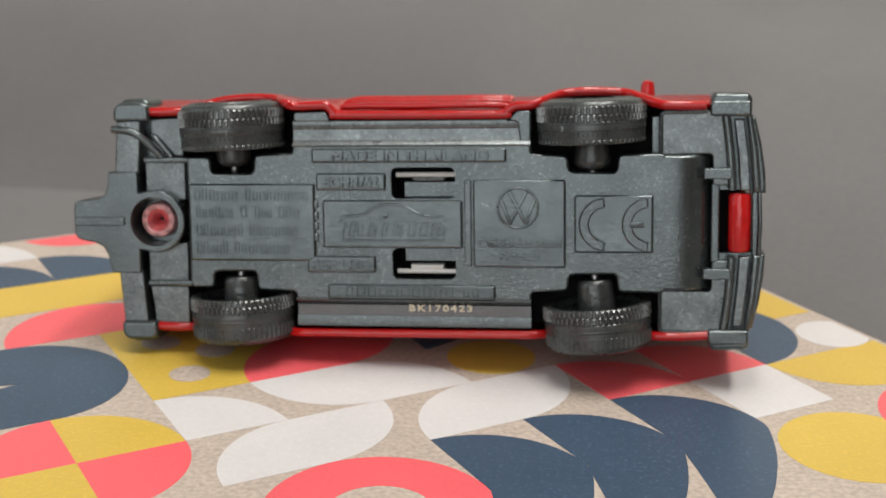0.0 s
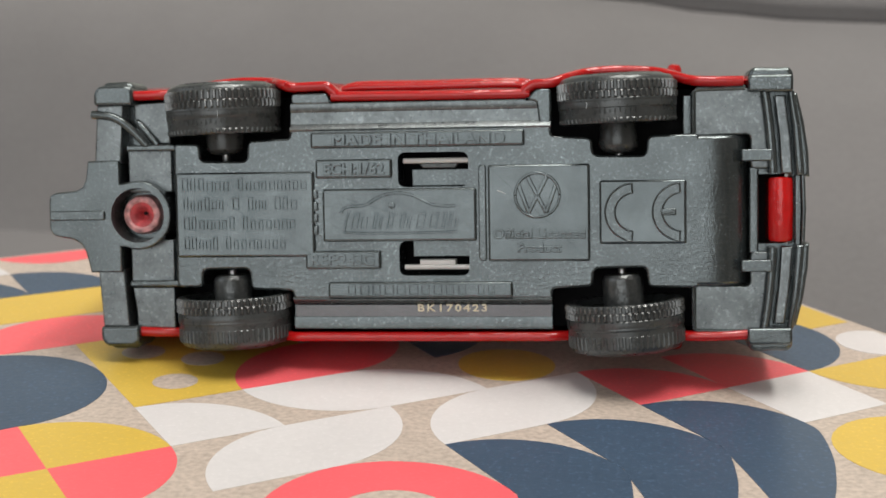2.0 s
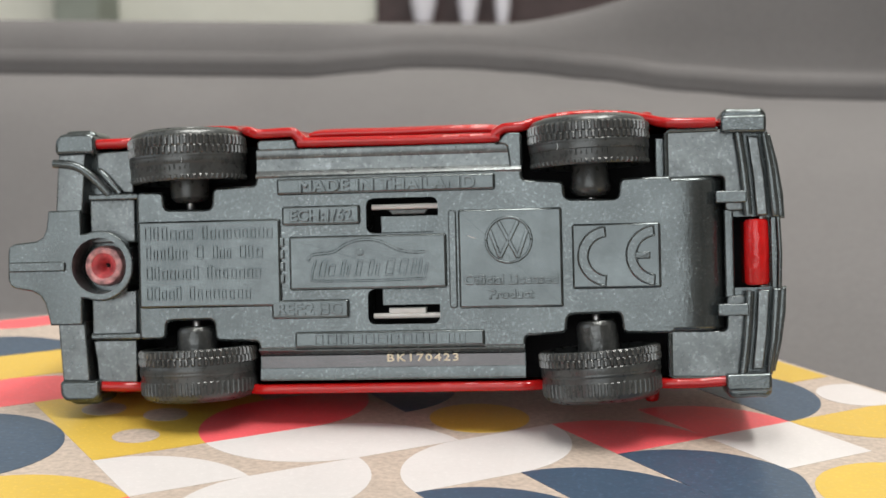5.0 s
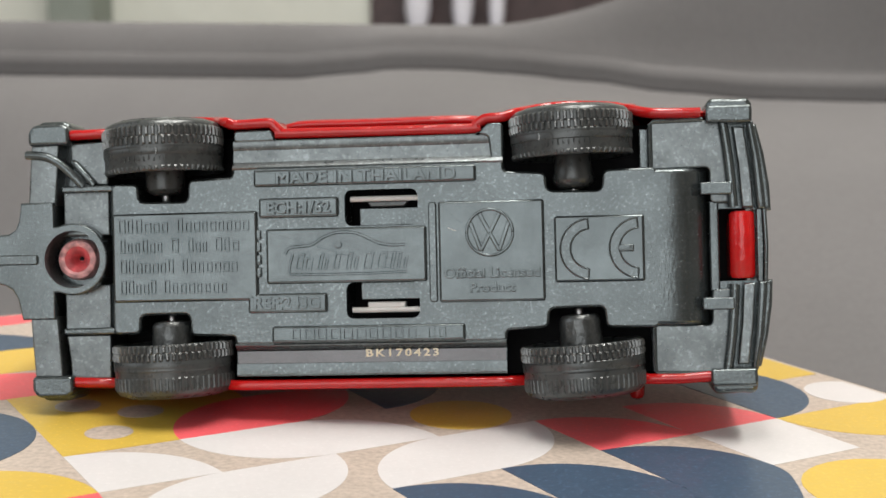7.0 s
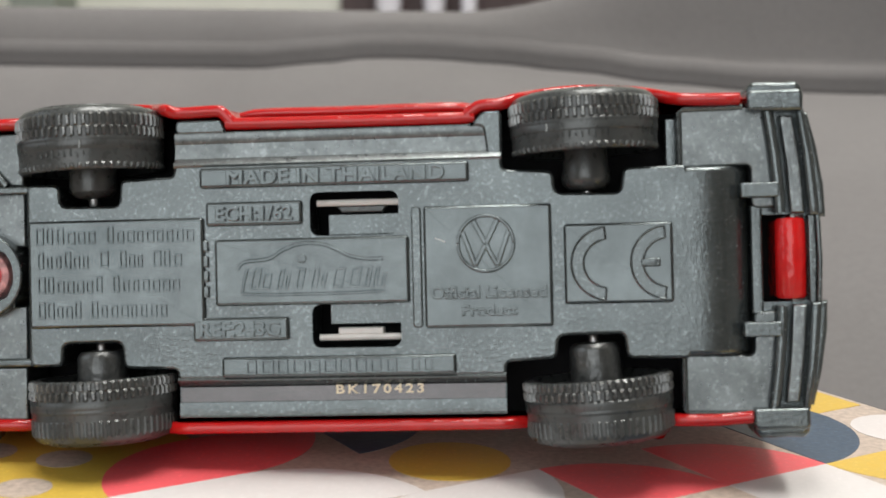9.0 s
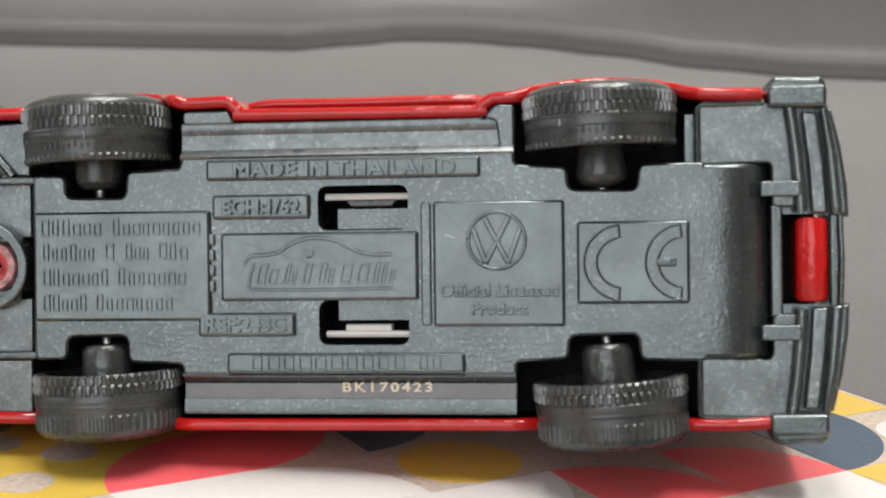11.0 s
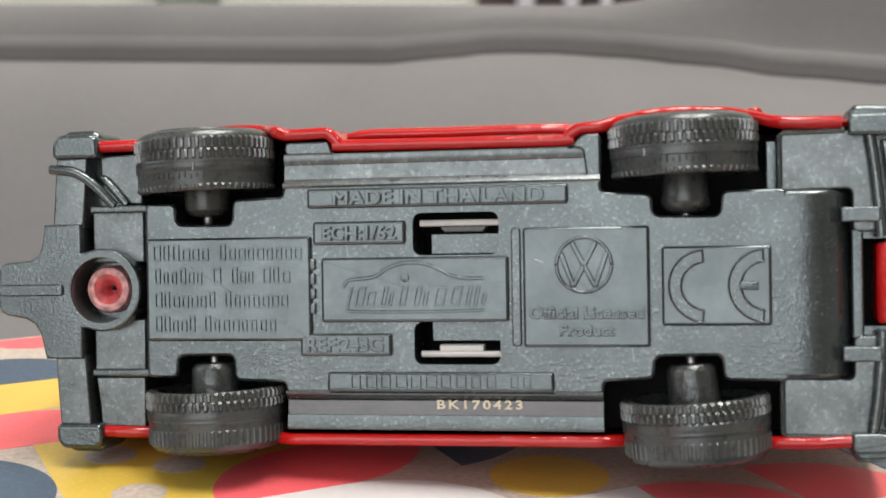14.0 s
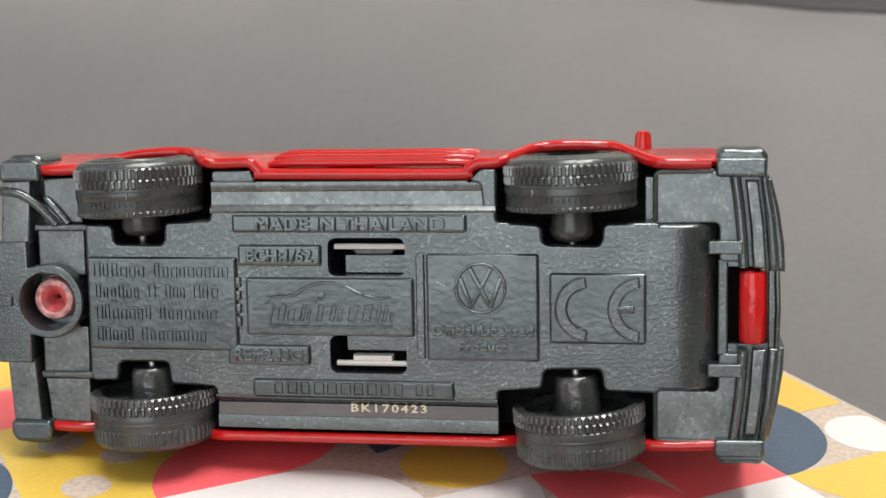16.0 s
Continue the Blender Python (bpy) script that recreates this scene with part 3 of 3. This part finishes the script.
# sills: sloping band and outer strip on both sides
for s in (1, -1):
    bm = bmesh.new()
    rim = 11.15 if s > 0 else 11.55
    prof = [(8.3, 0.5), (8.48, 0.41), (8.62, 0.46), *([(9.05, 0.98), (10.2, 1.12), (10.34, 0.99)] if s > 0 else [(9.12, 1.12), (10.2, 1.1), (10.32, 0.92)]), (rim - 0.25, 0.92 if s > 0 else 0.84), (rim - 0.05, 1.02 if s > 0 else 0.94), (rim, 1.3), (rim, 5.5), (8.3, 5.5)]
    loops = [[bm.verts.new((x, y, s * v)) for v, y in prof] for x in (-13.0, 12.95)]
    for k in range(len(prof)):
        m = (k + 1) % len(prof)
        bm.faces.new((loops[0][k], loops[0][m], loops[1][m], loops[1][k]))
    bm.faces.new(loops[0])
    bm.faces.new(loops[1])
    part("sill", bm, SCUFF if s > 0 else CHASSIS, van)
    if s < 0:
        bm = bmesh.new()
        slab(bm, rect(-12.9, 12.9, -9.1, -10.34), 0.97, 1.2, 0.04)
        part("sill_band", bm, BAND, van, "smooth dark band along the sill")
    if s > 0:
        bm = bmesh.new()
        slab(bm, fillet([(-12.98, 11.0), (-8.6, 11.0), (-8.95, 11.35), (-9.25, 12.12), (-12.98, 12.12)], 0.5), 0.98, 5, 0.22)
        part("sill_corner", bm, CHASSIS, van)
        bm = bmesh.new()
        slab(bm, fillet([(10.2, 11.0), (10.9, 11.35), (11.5, 12.1), (13.05, 12.1), (13.05, 8.2), (11.9, 8.2), (11.6, 10.9)], 0.4), 0.75, 5, 0.25)
        part("sill_corner", bm, CHASSIS, van)

# raised panels and their writing
def panel(x0, x1, v0, v1, y=0.0, r=0.24):
    bm = slab(bmesh.new(), rect(x0, x1, v0, v1, r, 3), y - 0.05, 0.6, 0.27)
    return part("raised_panel", bm, PANEL, van)


p_maker = panel(-24.85, -10.6, -4.2, 4.35)
bm = bmesh.new()
letter_bars(bm, ((-24.2, -19.1), (-18.4, -11.2)), 3.15, 1.35, 0.0)
letter_bars(bm, ((-24.1, -19.7), (-19.0, -18.0), (-17.4, -15.3), (-14.7, -12.2)), 1.22, 1.35, 0.0)
letter_bars(bm, ((-24.1, -18.6), (-18.0, -12.4)), -0.75, 1.35, 0.0)
letter_bars(bm, ((-24.1, -20.4), (-19.8, -13.4)), -2.75, 1.35, 0.0)
part("embossed_marking", bm, PANEL, p_maker, "four lines of raised marks", kind="stuff")
p_made = panel(-10.85, 10.45, 6.6, 8.2)
part("embossed_text", lettering("MADE IN THAILAND", -8.6, 8.6, 7.4, 1.25, 0.0), PANEL, p_made, "raised words")
p_scale = panel(-10.4, -2.7, 3.6, 5.5)
part("embossed_text", lettering("ECH:1/62", -9.5, -3.4, 4.55, 1.2, 0.0), PANEL, p_scale, "raised scale mark")
p_ref = panel(-11.6, -3.95, -5.45, -3.6)
part("embossed_text", lettering("REF:243G", -11.0, -4.6, -4.5, 1.25, 0.0, 0.25), PANEL, p_ref, "raised reference mark")
p_logo = panel(-9.75, 5.65, -2.7, 2.55)
bm = bmesh.new()
tube(bm, smooth_path([(-7.9, -0.05, 0.15), (-7.3, -0.05, 0.75), (-5.4, -0.05, 0.95), (-4.2, -0.05, 1.65), (-2.7, -0.05, 2.1), (-0.9, -0.05, 1.95), (0.9, -0.05, 1.1), (2.2, -0.05, 0.8), (3.6, -0.05, 0.8)], 4), 0.15, 6)
tube(bm, smooth_path([(-7.1, -0.05, 0.2), (-7.5, -0.05, -1.4), (-6.9, -0.05, -1.8), (-1, -0.05, -1.85), (3.7, -0.05, -1.75)], 4), 0.12, 6)
letter_bars(bm, ((-7.0, -5.2), (-4.9, -3.7), (-3.4, -2.6), (-2.2, -0.8), (-0.5, 0.6), (0.8, 1.9), (2.0, 3.9)), -0.62, 1.6, 0.0, 0.75, 0.35)
slab(bm, ring_pts(-2.75, 0.9, 0.36, 12), -0.18, 0, 0.05)
part("embossed_emblem", bm, PANEL, p_logo, "raised car outline over slanted marks", smooth=True)
p_lic = panel(6.8, 16.75, -4.75, 4.75)
bm = bmesh.new()
for a0 in (0, 180):
    slab(bm, arc_band(11.65, 1.75, 2.02, 2.3, a0, a0 + 179.99, 24), -0.3, 0, 0.1)
for pts in (((-0.95, 1.8), (0.85, -1.7)), ((0.95, 1.8), (-0.85, -1.7)), ((-1.8, 0.95), (-0.85, -1.7)), ((1.8, 0.95), (0.85, -1.7))):
    for (a, b), (c, d) in zip(pts, pts[1:]):
        w, long = 0.2, math.hypot(c - a, d - b)
        nx, nv = -(d - b) / long * w, (c - a) / long * w
        slab(bm, [(11.65 + a + nx, 1.75 + b + nv), (11.65 + a - nx, 1.75 + b - nv), (11.65 + c - nx, 1.75 + d - nv), (11.65 + c + nx, 1.75 + d + nv)], -0.28, 0, 0.1)
part("embossed_emblem", bm, PANEL, p_lic, "raised round emblem with crossing lines")
part("embossed_text", lettering("Official Licensed", 7.3, 16.3, -2.0, 1.05, 0.0, 0.4, 1.0, 0.008), PANEL, p_lic, "raised words")
part("embossed_text", lettering("Product", 9.7, 14.0, -3.4, 0.95, 0.0, 0.4, 1.0, 0.008), PANEL, p_lic, "raised word")
bm = bmesh.new()
tube(bm, [(7.75, -0.03, 2.25), (8.5, -0.03, 1.95)], 0.035, 5)
part("scratch", bm, TAB, p_lic, "small pale scratch")
bm = bmesh.new()
slab(bm, rect(5.85, 6.62, -4.7, 4.75, 0.3, 3), 0.14, 0.6, 0.14)
part("raised_rib", bm, CHASSIS, van)
p_mark = panel(17.65, 26.0, -3.1, 3.1)
bm = bmesh.new()
for cx in (21.0, 25.55):
    slab(bm, arc_band(cx, 0, 1.78, 2.88, 94, 266, 24), -0.2, 0, 0.1)
    rim = [(x, -0.17, v) for x, v in arc_band(cx, 0, 1.87, 2.79, 95, 265, 24)]
    tube(bm, rim + rim[:1], 0.1, 8)
slab(bm, rect(23.5, 25.0, -0.34, 0.34, 0.1, 2), -0.26, 0, 0.12)
part("embossed_mark", bm, CHASSIS, p_mark, "raised conformity mark of two open rings")
p_model = panel(-9.35, 9.15, -8.3, -6.72)
bm = bmesh.new()
letter_bars(bm, ((-7.4, 4.9), (5.6, 7.6)), -7.5, 1.2, 0.0, 1.2, 0.0, 0.24, 1.0)
part("embossed_marking", bm, PANEL, p_model, "line of raised marks", kind="stuff")
for a, b in ((-2.0, -1.1), (-0.8, 0.1), (0.4, 1.3), (1.6, 2.5)):
    bm = slab(bmesh.new(), rect(-11.2, -10.3, a, b, 0.1, 2), 0.1, 0.6, 0.08)
    part("raised_tick", bm, CHASSIS, van)
bm = lettering("BK170423", -0.45, 6.5, 0, 0.82, 0.0, 0.05, 1.3, -0.012)
for w in bm.verts:
    v = -9.42 + w.co.z * 0.9
    w.co = (w.co.x, 0.965 + w.co.y, v)
part("printed_code", bm, GOLD, van, "pale gold printed batch code")

# slots: floor and pale tabs inside
for s in (1, -1):
    bm = bmesh.new()
    block(bm, -1.0, 4.8, 2.2, 3.0, s * 2.7, s * 4.4, 0.1)
    part("slot_floor", bm, CHASSIS, van)
    bm = bmesh.new()
    v = 5.25 if s > 0 else -5.35
    tube(bm, [(-1.7, 1.3, v), (4.8, 1.3, v)], 0.26, 8)
    if s < 0:
        block(bm, -0.2, 3.4, 1.1, 2.2, v + 0.2, v + 0.75)
    part("slot_tab", bm, TAB, van, "pale grey tab inside the slot")
    if s > 0:
        bm = bmesh.new()
        slab(bm, [(0.2, v - 0.75), (3.4, v - 0.75), (3.8, v - 0.25), (-0.2, v - 0.25)], 1.6, 2.4, 0.1)
        part("slot_lug", bm, TYRE, van)

# wheels
def wheel(cx, s, a, w, lean, collar):
    hub = new("wheel")
    hub.parent = van
    hub.location = (cx * MM, 2.0 * MM, 0)
    hub.rotation_euler = (0, radians(lean), 0)
    R = 5.8
    c = 1.9 if s > 0 else 2.0
    z = lambda h: s * (a + h * w / 5.0)
    zc = lambda h: s * (collar + h)
    bm = bmesh.new()
    inner = [(2.2, z(0.9)), (4.6, z(0.7)), (4.9, z(0.05)), (5.35, z(0.0)), (R - 0.25, z(0.06)), (R - 0.14, z(0.25)), (R - 0.12, z(1.55)), (R - 0.04, z(1.65)), (R - 0.03, z(2.15)), (R - 0.05, z(2.22)), (R - 0.05, z(2.28)), (R - 0.03, z(2.36)), (R - 0.04, z(2.5)), (R - 0.12, z(2.6))]
    outer = [(R - 0.14, z(4.1)), (R - 0.2, z(4.4)), (R - 0.34, z(4.68)), (R - 0.58, z(4.9)), (R - 0.9, z(5)), (4.6, z(5.02)), (4.45, z(5.16)), (3.9, z(5.2)), (3.7, z(4.9)), (1.5, z(4.8))]
    lathe(bm, inner + outer, (0, 0, 0), "v", 72)
    part("tyre", bm, TYRE, hub, smooth=True)
    worn, faint = bmesh.new(), bmesh.new()
    n = 60
    strong, weak = R + 0.06, R - 0.05
    rows = ((strong, 3.3, 4.4, 0.0), (strong, 2.5, 3.42, 0.5), (weak, 0.06, 0.6, 0.25)) if s > 0 else ((strong, 0.02, 0.86, 0.0), (strong, 0.72, 1.6, 0.5), (weak, 3.0, 4.45, 0.25))
    r0 = R - 0.17
    for r1, h0, h1, ph in rows:
        bm = worn if r1 == strong else faint
        for k in range(n):
            t0, t1 = 2 * math.pi * (k + ph) / n, 2 * math.pi * (k + ph + 0.66) / n
            q = []
            for r, shrink in ((r0, 0.0), (r1, 0.3)):
                d = (t1 - t0) * shrink
                hh0, hh1 = h0 + 0.2 * (shrink > 0), h1 - 0.2 * (shrink > 0)
                q.append([bm.verts.new((r * math.cos(t), r * math.sin(t), z(h))) for t, h in ((t0 + d, hh0), (t1 - d, hh0), (t1 - d, hh1), (t0 + d, hh1))])
            bm.faces.new(q[1])
            for j in range(4):
                m = (j + 1) % 4
                bm.faces.new((q[0][j], q[0][m], q[1][m], q[1][j]))
    for k in range(9):
        t = radians(-112 + 5 * k)
        tube(faint, [(R * math.cos(t) * 0.995, R * math.sin(t) * 0.995, z(0.95 + 0.1 * (k % 2))), (R * math.cos(t) * 0.995, R * math.sin(t) * 0.995, z(1.3 + 0.12 * (k % 3)))], 0.07, 5)
    part("tread", worn, TREAD, hub, "rows of small shiny tread blocks", kind="stuff", smooth=False)
    part("tread", faint, TYRE, hub, "rows of faint worn tread marks", kind="stuff", smooth=False)
    if s > 0:
        across = 1.0 if cx < 0 else -2.9
        away = -math.sqrt(R * R - across * across)
        bm = bmesh.new()
        tube(bm, [(across, away, z(1.6)), (across + 0.08, away - 0.03, z(1.95)), (across + 0.02, away, z(2.25))], 0.1, 6, 0.6)
        part("moulding_burr", bm, TREAD, hub, "small pale moulding burr")
    bm = bmesh.new()
    lathe(bm, [(c - 0.2 * (cx > 0), zc(1.5)), (c - 0.1 * (cx > 0), zc(-0.3)), (c + 0.1 * (cx > 0), zc(-1.0)), (c - 0.05, zc(-1.45)), (c - 0.45, zc(-1.85)), (0.7, zc(-2.05))] if s > 0 else [(c + 0.05, zc(1.5)), (c - 0.02, zc(-1.45)), (c - 0.12, zc(-1.75)), (c - 0.35, zc(-2.0)), (0.7, zc(-2.1))], (0, 0, 0), "v", 28)
    part("hub_collar", bm, HUB if s < 0 else TYRE, hub, smooth=True)
    bm = bmesh.new()
    lathe(bm, [(0.42, zc(-2.0)), (0.42, zc(-2.5)), (0.34, zc(-2.66)), (0.2, zc(-2.72))], (0, 0, 0), "v", 14)
    part("axle_pin", bm, STEEL, hub, "bright steel axle end", smooth=True)


wheel(-19.85, 1, 8.15, 5.0, -1.8, 8.15)
wheel(-19.85, -1, 8.15, 5.0, -1.8, 8.15)
wheel(19.75, 1, 8.6, 4.6, -1.8, 7.7)
wheel(19.4, -1, 8.75, 4.85, -3.8, 8.2)

# front floor plates, bumper and tow slot
for s in (1, -1):
    bm = bmesh.new()
    slab(bm, fillet([(26.6, s * 7.2), (26.6, s * 11.75), (33.2, s * 11.75), (34.2, s * 4.0), (32.15, s * 4.0), (32.15, s * 7.35)], 0.5), 1.35, 5.5, 0.2)
    part("front_floor", bm, SCUFF, van)
    bm = bmesh.new()
    tube(bm, [(26.75, 1.35, s * 7.5), (26.75, 1.35, s * 11.5), (27.1, 1.35, s * 11.75), (31.6, 1.35, s * 11.8)], 0.23, 8)
    part("floor_rim", bm, CHASSIS, van)
    if s > 0:
        bm = bmesh.new()
        slab(bm, rect(25.75, 26.7, 7.3, 11.3), 3.0, 6, 0.2)
        part("well_wall", bm, CHASSIS, van)
    bm = bmesh.new()
    slab(bm, fillet([(31.8, s * 11.35), (36.0, s * 11.3), (36.05, s * 12.6), (35.9, s * 12.95), (32.0, s * 12.95), (31.8, s * 12.6)], 0.25), 0.1, 6, 0.3)
    slab(bm, fillet([(31.9, s * 11.4), (36.1, s * 11.4), (36.15, s * 13.2), (35.7, s * 13.72), (34.6, s * 13.62), (33.4, s * 13.72), (32.3, s * 13.72), (31.9, s * 13.2)], 0.4), 0.95, 6, 0.5)
    part("bumper_end", bm, CHASSIS, van)
    bm = bmesh.new()
    slab(bm, rect(31.2, 34.1, s * 4.75, s * 5.9, 0.15, 2), 0.3, 2, 0.15)
    part("bracket", bm, CHASSIS, van)
    bm = bmesh.new()
    tube(bm, smooth_path([(33.4, 0.95, s * 11.5), (33.75, 0.9, s * 9), (34.05, 0.85, s * 6), (34.2, 0.85, s * 3.6)], 4), 0.46, 10)
    part("inner_rail", bm, CHASSIS, van)
    bm = bmesh.new()
    slab(bm, [(34.3, s * 11.0), (35.35, s * 11.0), (35.85, s * 7.2), (36.1, s * 3.5), (35.0, s * 3.5), (34.75, s * 7.2)], 0.85, 4, 0.2)
    part("channel_strip", bm, CAST, van)
    bm = bmesh.new()
    pts = [(35.5, 11.5), (36.15, 11.5), (36.75, 8), (37.1, 4.6), (37.15, 3.3), (36.35, 3.3), (36.2, 5), (35.95, 8.2)]
    slab(bm, [(x, s * v) for x, v in pts], 0.5, 6, 0.35)
    part("outer_rail", bm, CHASSIS, van)
    bm = bmesh.new()
    pts = [(35.7, 11.2), (36.3, 8), (36.7, 4.9), (36.8, 3.3), (37.65, 3.2), (37.55, 5.5), (37.1, 8.5), (36.45, 11.2)]
    slab(bm, [(x, s * v) for x, v in pts], 0.85, 6, 0.3)
    part("bumper_blade", bm, CHASSIS, van)
bm = bmesh.new()
slab(bm, [(36.3, -3.4), (36.3, 3.4), (36.8, 3.4), (36.9, 0), (36.8, -3.4)], 0.9, 6, 0.12)
slab(bm, [(36.8, -3.5), (36.92, 0), (36.8, 3.5), (37.2, 3.5), (37.32, 0), (37.2, -3.5)], 0.7, 6, 0.2)
part("slot_rim", bm, CHASSIS, van, "narrow rim beside the bumper slot")
bm = bmesh.new()
cut = bmesh.new()
slab(bm, [(33.3, -11.5), (36.2, -11.5), (37.0, -5), (37.2, 0), (37.0, 5), (36.2, 11.5), (33.3, 11.5), (32.2, 3.9), (32.0, 0), (32.2, -3.9)], 2.4, 6.5, 0.1)
slab(cut, rect(32.85, 36.28, -3.3, 3.48, 0.25), 0, 7.0, 0)
part("bumper_channel", carve(bm, cut), CHASSIS, van)
bm = bmesh.new()
lathe(bm, [(0.75, -3.08), (1.02, -2.98), (1.15, -2.7), (1.17, 0), (1.15, 2.85), (1.02, 3.12), (0.75, 3.2)], (35.02, 1.62, 0), "v", 48)
block(bm, 34.0, 36.05, 1.75, 6, -2.9, 3.0, 0.05)
part("tow_block", bm, RED_BLOCK, van, "glossy red block in the bumper slot", smooth=True)
bm = bmesh.new()
block(bm, 32.05, 32.95, 1.6, 6, -4.2, 4.2, 0.2)
part("front_crossbar", bm, CHASSIS, van)

# rear bumper, tow tongue and rivet boss
for s in (1, -1):
    bm = bmesh.new()
    slab(bm, [(-33.5, s * 5.4), (-30.75, s * 5.4), (-30.3, s * 11.3), (-33.1, s * 11.3)], 0.7, 5.5, 0.2)
    part("bumper_plate", bm, SCUFF, van)
    bm = bmesh.new()
    slab(bm, fillet([(-33.3, s * 11.2), (-29.4, s * 11.2), (-29.15, s * 11.6), (-29.2, s * 12.9), (-29.8, s * 13.3), (-32.7, s * 13.3), (-33.3, s * 12.6)], 0.5, 4), 0.25, 5.5, 0.4)
    slab(bm, fillet([(-33.1, s * 11.4), (-29.3, s * 11.4), (-29.3, s * 13.2), (-29.9, s * 13.7), (-32.4, s * 13.7), (-33.1, s * 13.0)], 0.5, 4), 1.3, 5.5, 0.5)
    part("bumper_end", bm, CHASSIS, van)
    bm = bmesh.new()
    slab(bm, rect(-30.35, -25.7, s * 2.4, s * 6.9), 1.7, 6, 0.2)
    part("rear_floor", bm, SCUFF, van)
    bm = bmesh.new()
    corner = [(-29.5, 11.5), (-29.45, 9.75), (-27.4, 7.3)] if s > 0 else [(-29.75, 11.6), (-29.9, 9.6), (-30.2, 7.3)]
    slab(bm, [(x, s * v) for x, v in corner + [(-25.7, 7.3), (-25.7, 11.6)]], 1.5, 6, 0.22)
    part("rear_floor", bm, SCUFF, van)
    bm = bmesh.new()
    slab(bm, rect(-25.95, -25.0, s * 2.4, s * 7.25), 3.2, 6, 0.1)
    part("plate_foot", bm, CHASSIS, van)
    bm = bmesh.new()
    slab(bm, rect(-30.25, -25.05, s * 6.6, s * 7.25, 0.15, 2), 0.9, 3, 0.2)
    part("bracket", bm, CHASSIS, van)
bm = bmesh.new()
tube(bm, smooth_path([(-33.6, 0.75, 10.4), (-31.8, 0.65, 10.2), (-30.7, 0.7, 9.75), (-29.5, 0.9, 8.75), (-28.1, 1.2, 7.2)], 5), 0.44, 10)
part("exhaust_pipe", bm, CHASSIS, van)
bm = bmesh.new()
tube(bm, smooth_path([(-29.2, 1.5, 9.6), (-28.6, 1.3, 9.1), (-27.0, 1.3, 7.3)], 4), 0.36, 10)
part("strut", bm, CHASSIS, van)
bm = bmesh.new()
slab(bm, rect(-31.0, -26.0, 6.5, 11.6), 2.7, 6, 0.1)
part("rear_well", bm, CHASSIS, van)
plate = [(-34.1, 5.7), (-34.35, 3.9), (-34.7, 3.1), (-35.4, 2.7), (-37.6, 2.5), (-38.2, 2.2), (-38.35, 1.6), (-38.4, -1.2), (-38.1, -1.75), (-37.6, -2.0), (-35.9, -2.3), (-35.1, -2.75), (-34.6, -3.6), (-34.1, -5.7),
         (-30.8, -5.7), (-30.8, -3.1)] + ring_pts(-29.0, 0.12, 3.5, 22, -112, 112) + [(-30.8, 3.3), (-30.8, 5.7)]
bm = slab(bmesh.new(), plate, 0.25, 4.5, 0.2)
cut = bmesh.new()
lathe(cut, [(2.88, -2), (2.78, 0.6), (2.5, 3.4)], (-29.0, 0, 0.12), "y", 40)
part("tow_plate", carve(bm, cut), CHASSIS, van, "grey tow tongue plate with a round rivet boss")
bm = bmesh.new()
slab(bm, rect(-38.2, -32.4, -0.35, 0.65, 0.2, 2), -0.05, 0.4, 0.15)
part("tongue_rib", bm, CHASSIS, van)
rivet = new("rivet")
rivet.parent = van
bm = bmesh.new()
lathe(bm, [(2.05, 3.4), (2.02, 2.2), (1.85, 1.85), (1.5, 1.7), (1.3, 1.8), (1.1, 2.3), (1.0, 5)], (-29.1, 0, 0.12), "y", 32)
part("rim", bm, RIVET_RIM, rivet, "scuffed pale rivet rim", smooth=True)
bm = bmesh.new()
lathe(bm, [(1.36, 3.2), (1.34, 1.85), (1.0, 1.92), (0.7, 2.1), (0.42, 2.5), (0.24, 3.2), (0.18, 5)], (-29.1, 0, 0.12), "y", 28)
for w in bm.verts:
    k = 0.16 * noise.noise(w.co * 1.7)
    w.co.x, w.co.z = w.co.x + k, w.co.z - 0.8 * k
part("head", bm, RIVET, rivet, "dimpled worn red rivet head", smooth=True)
# black plug that paints the shade of the rivet's pit
bm = bmesh.new()
lathe(bm, [(0.24, 4.2), (0.2, 2.85), (0.1, 2.8)], (-29.02, 0, 0.2), "y", 7)
part("dimple", bm, DARK, rivet, "small near-black plug standing for the shaded pit in the rivet head")
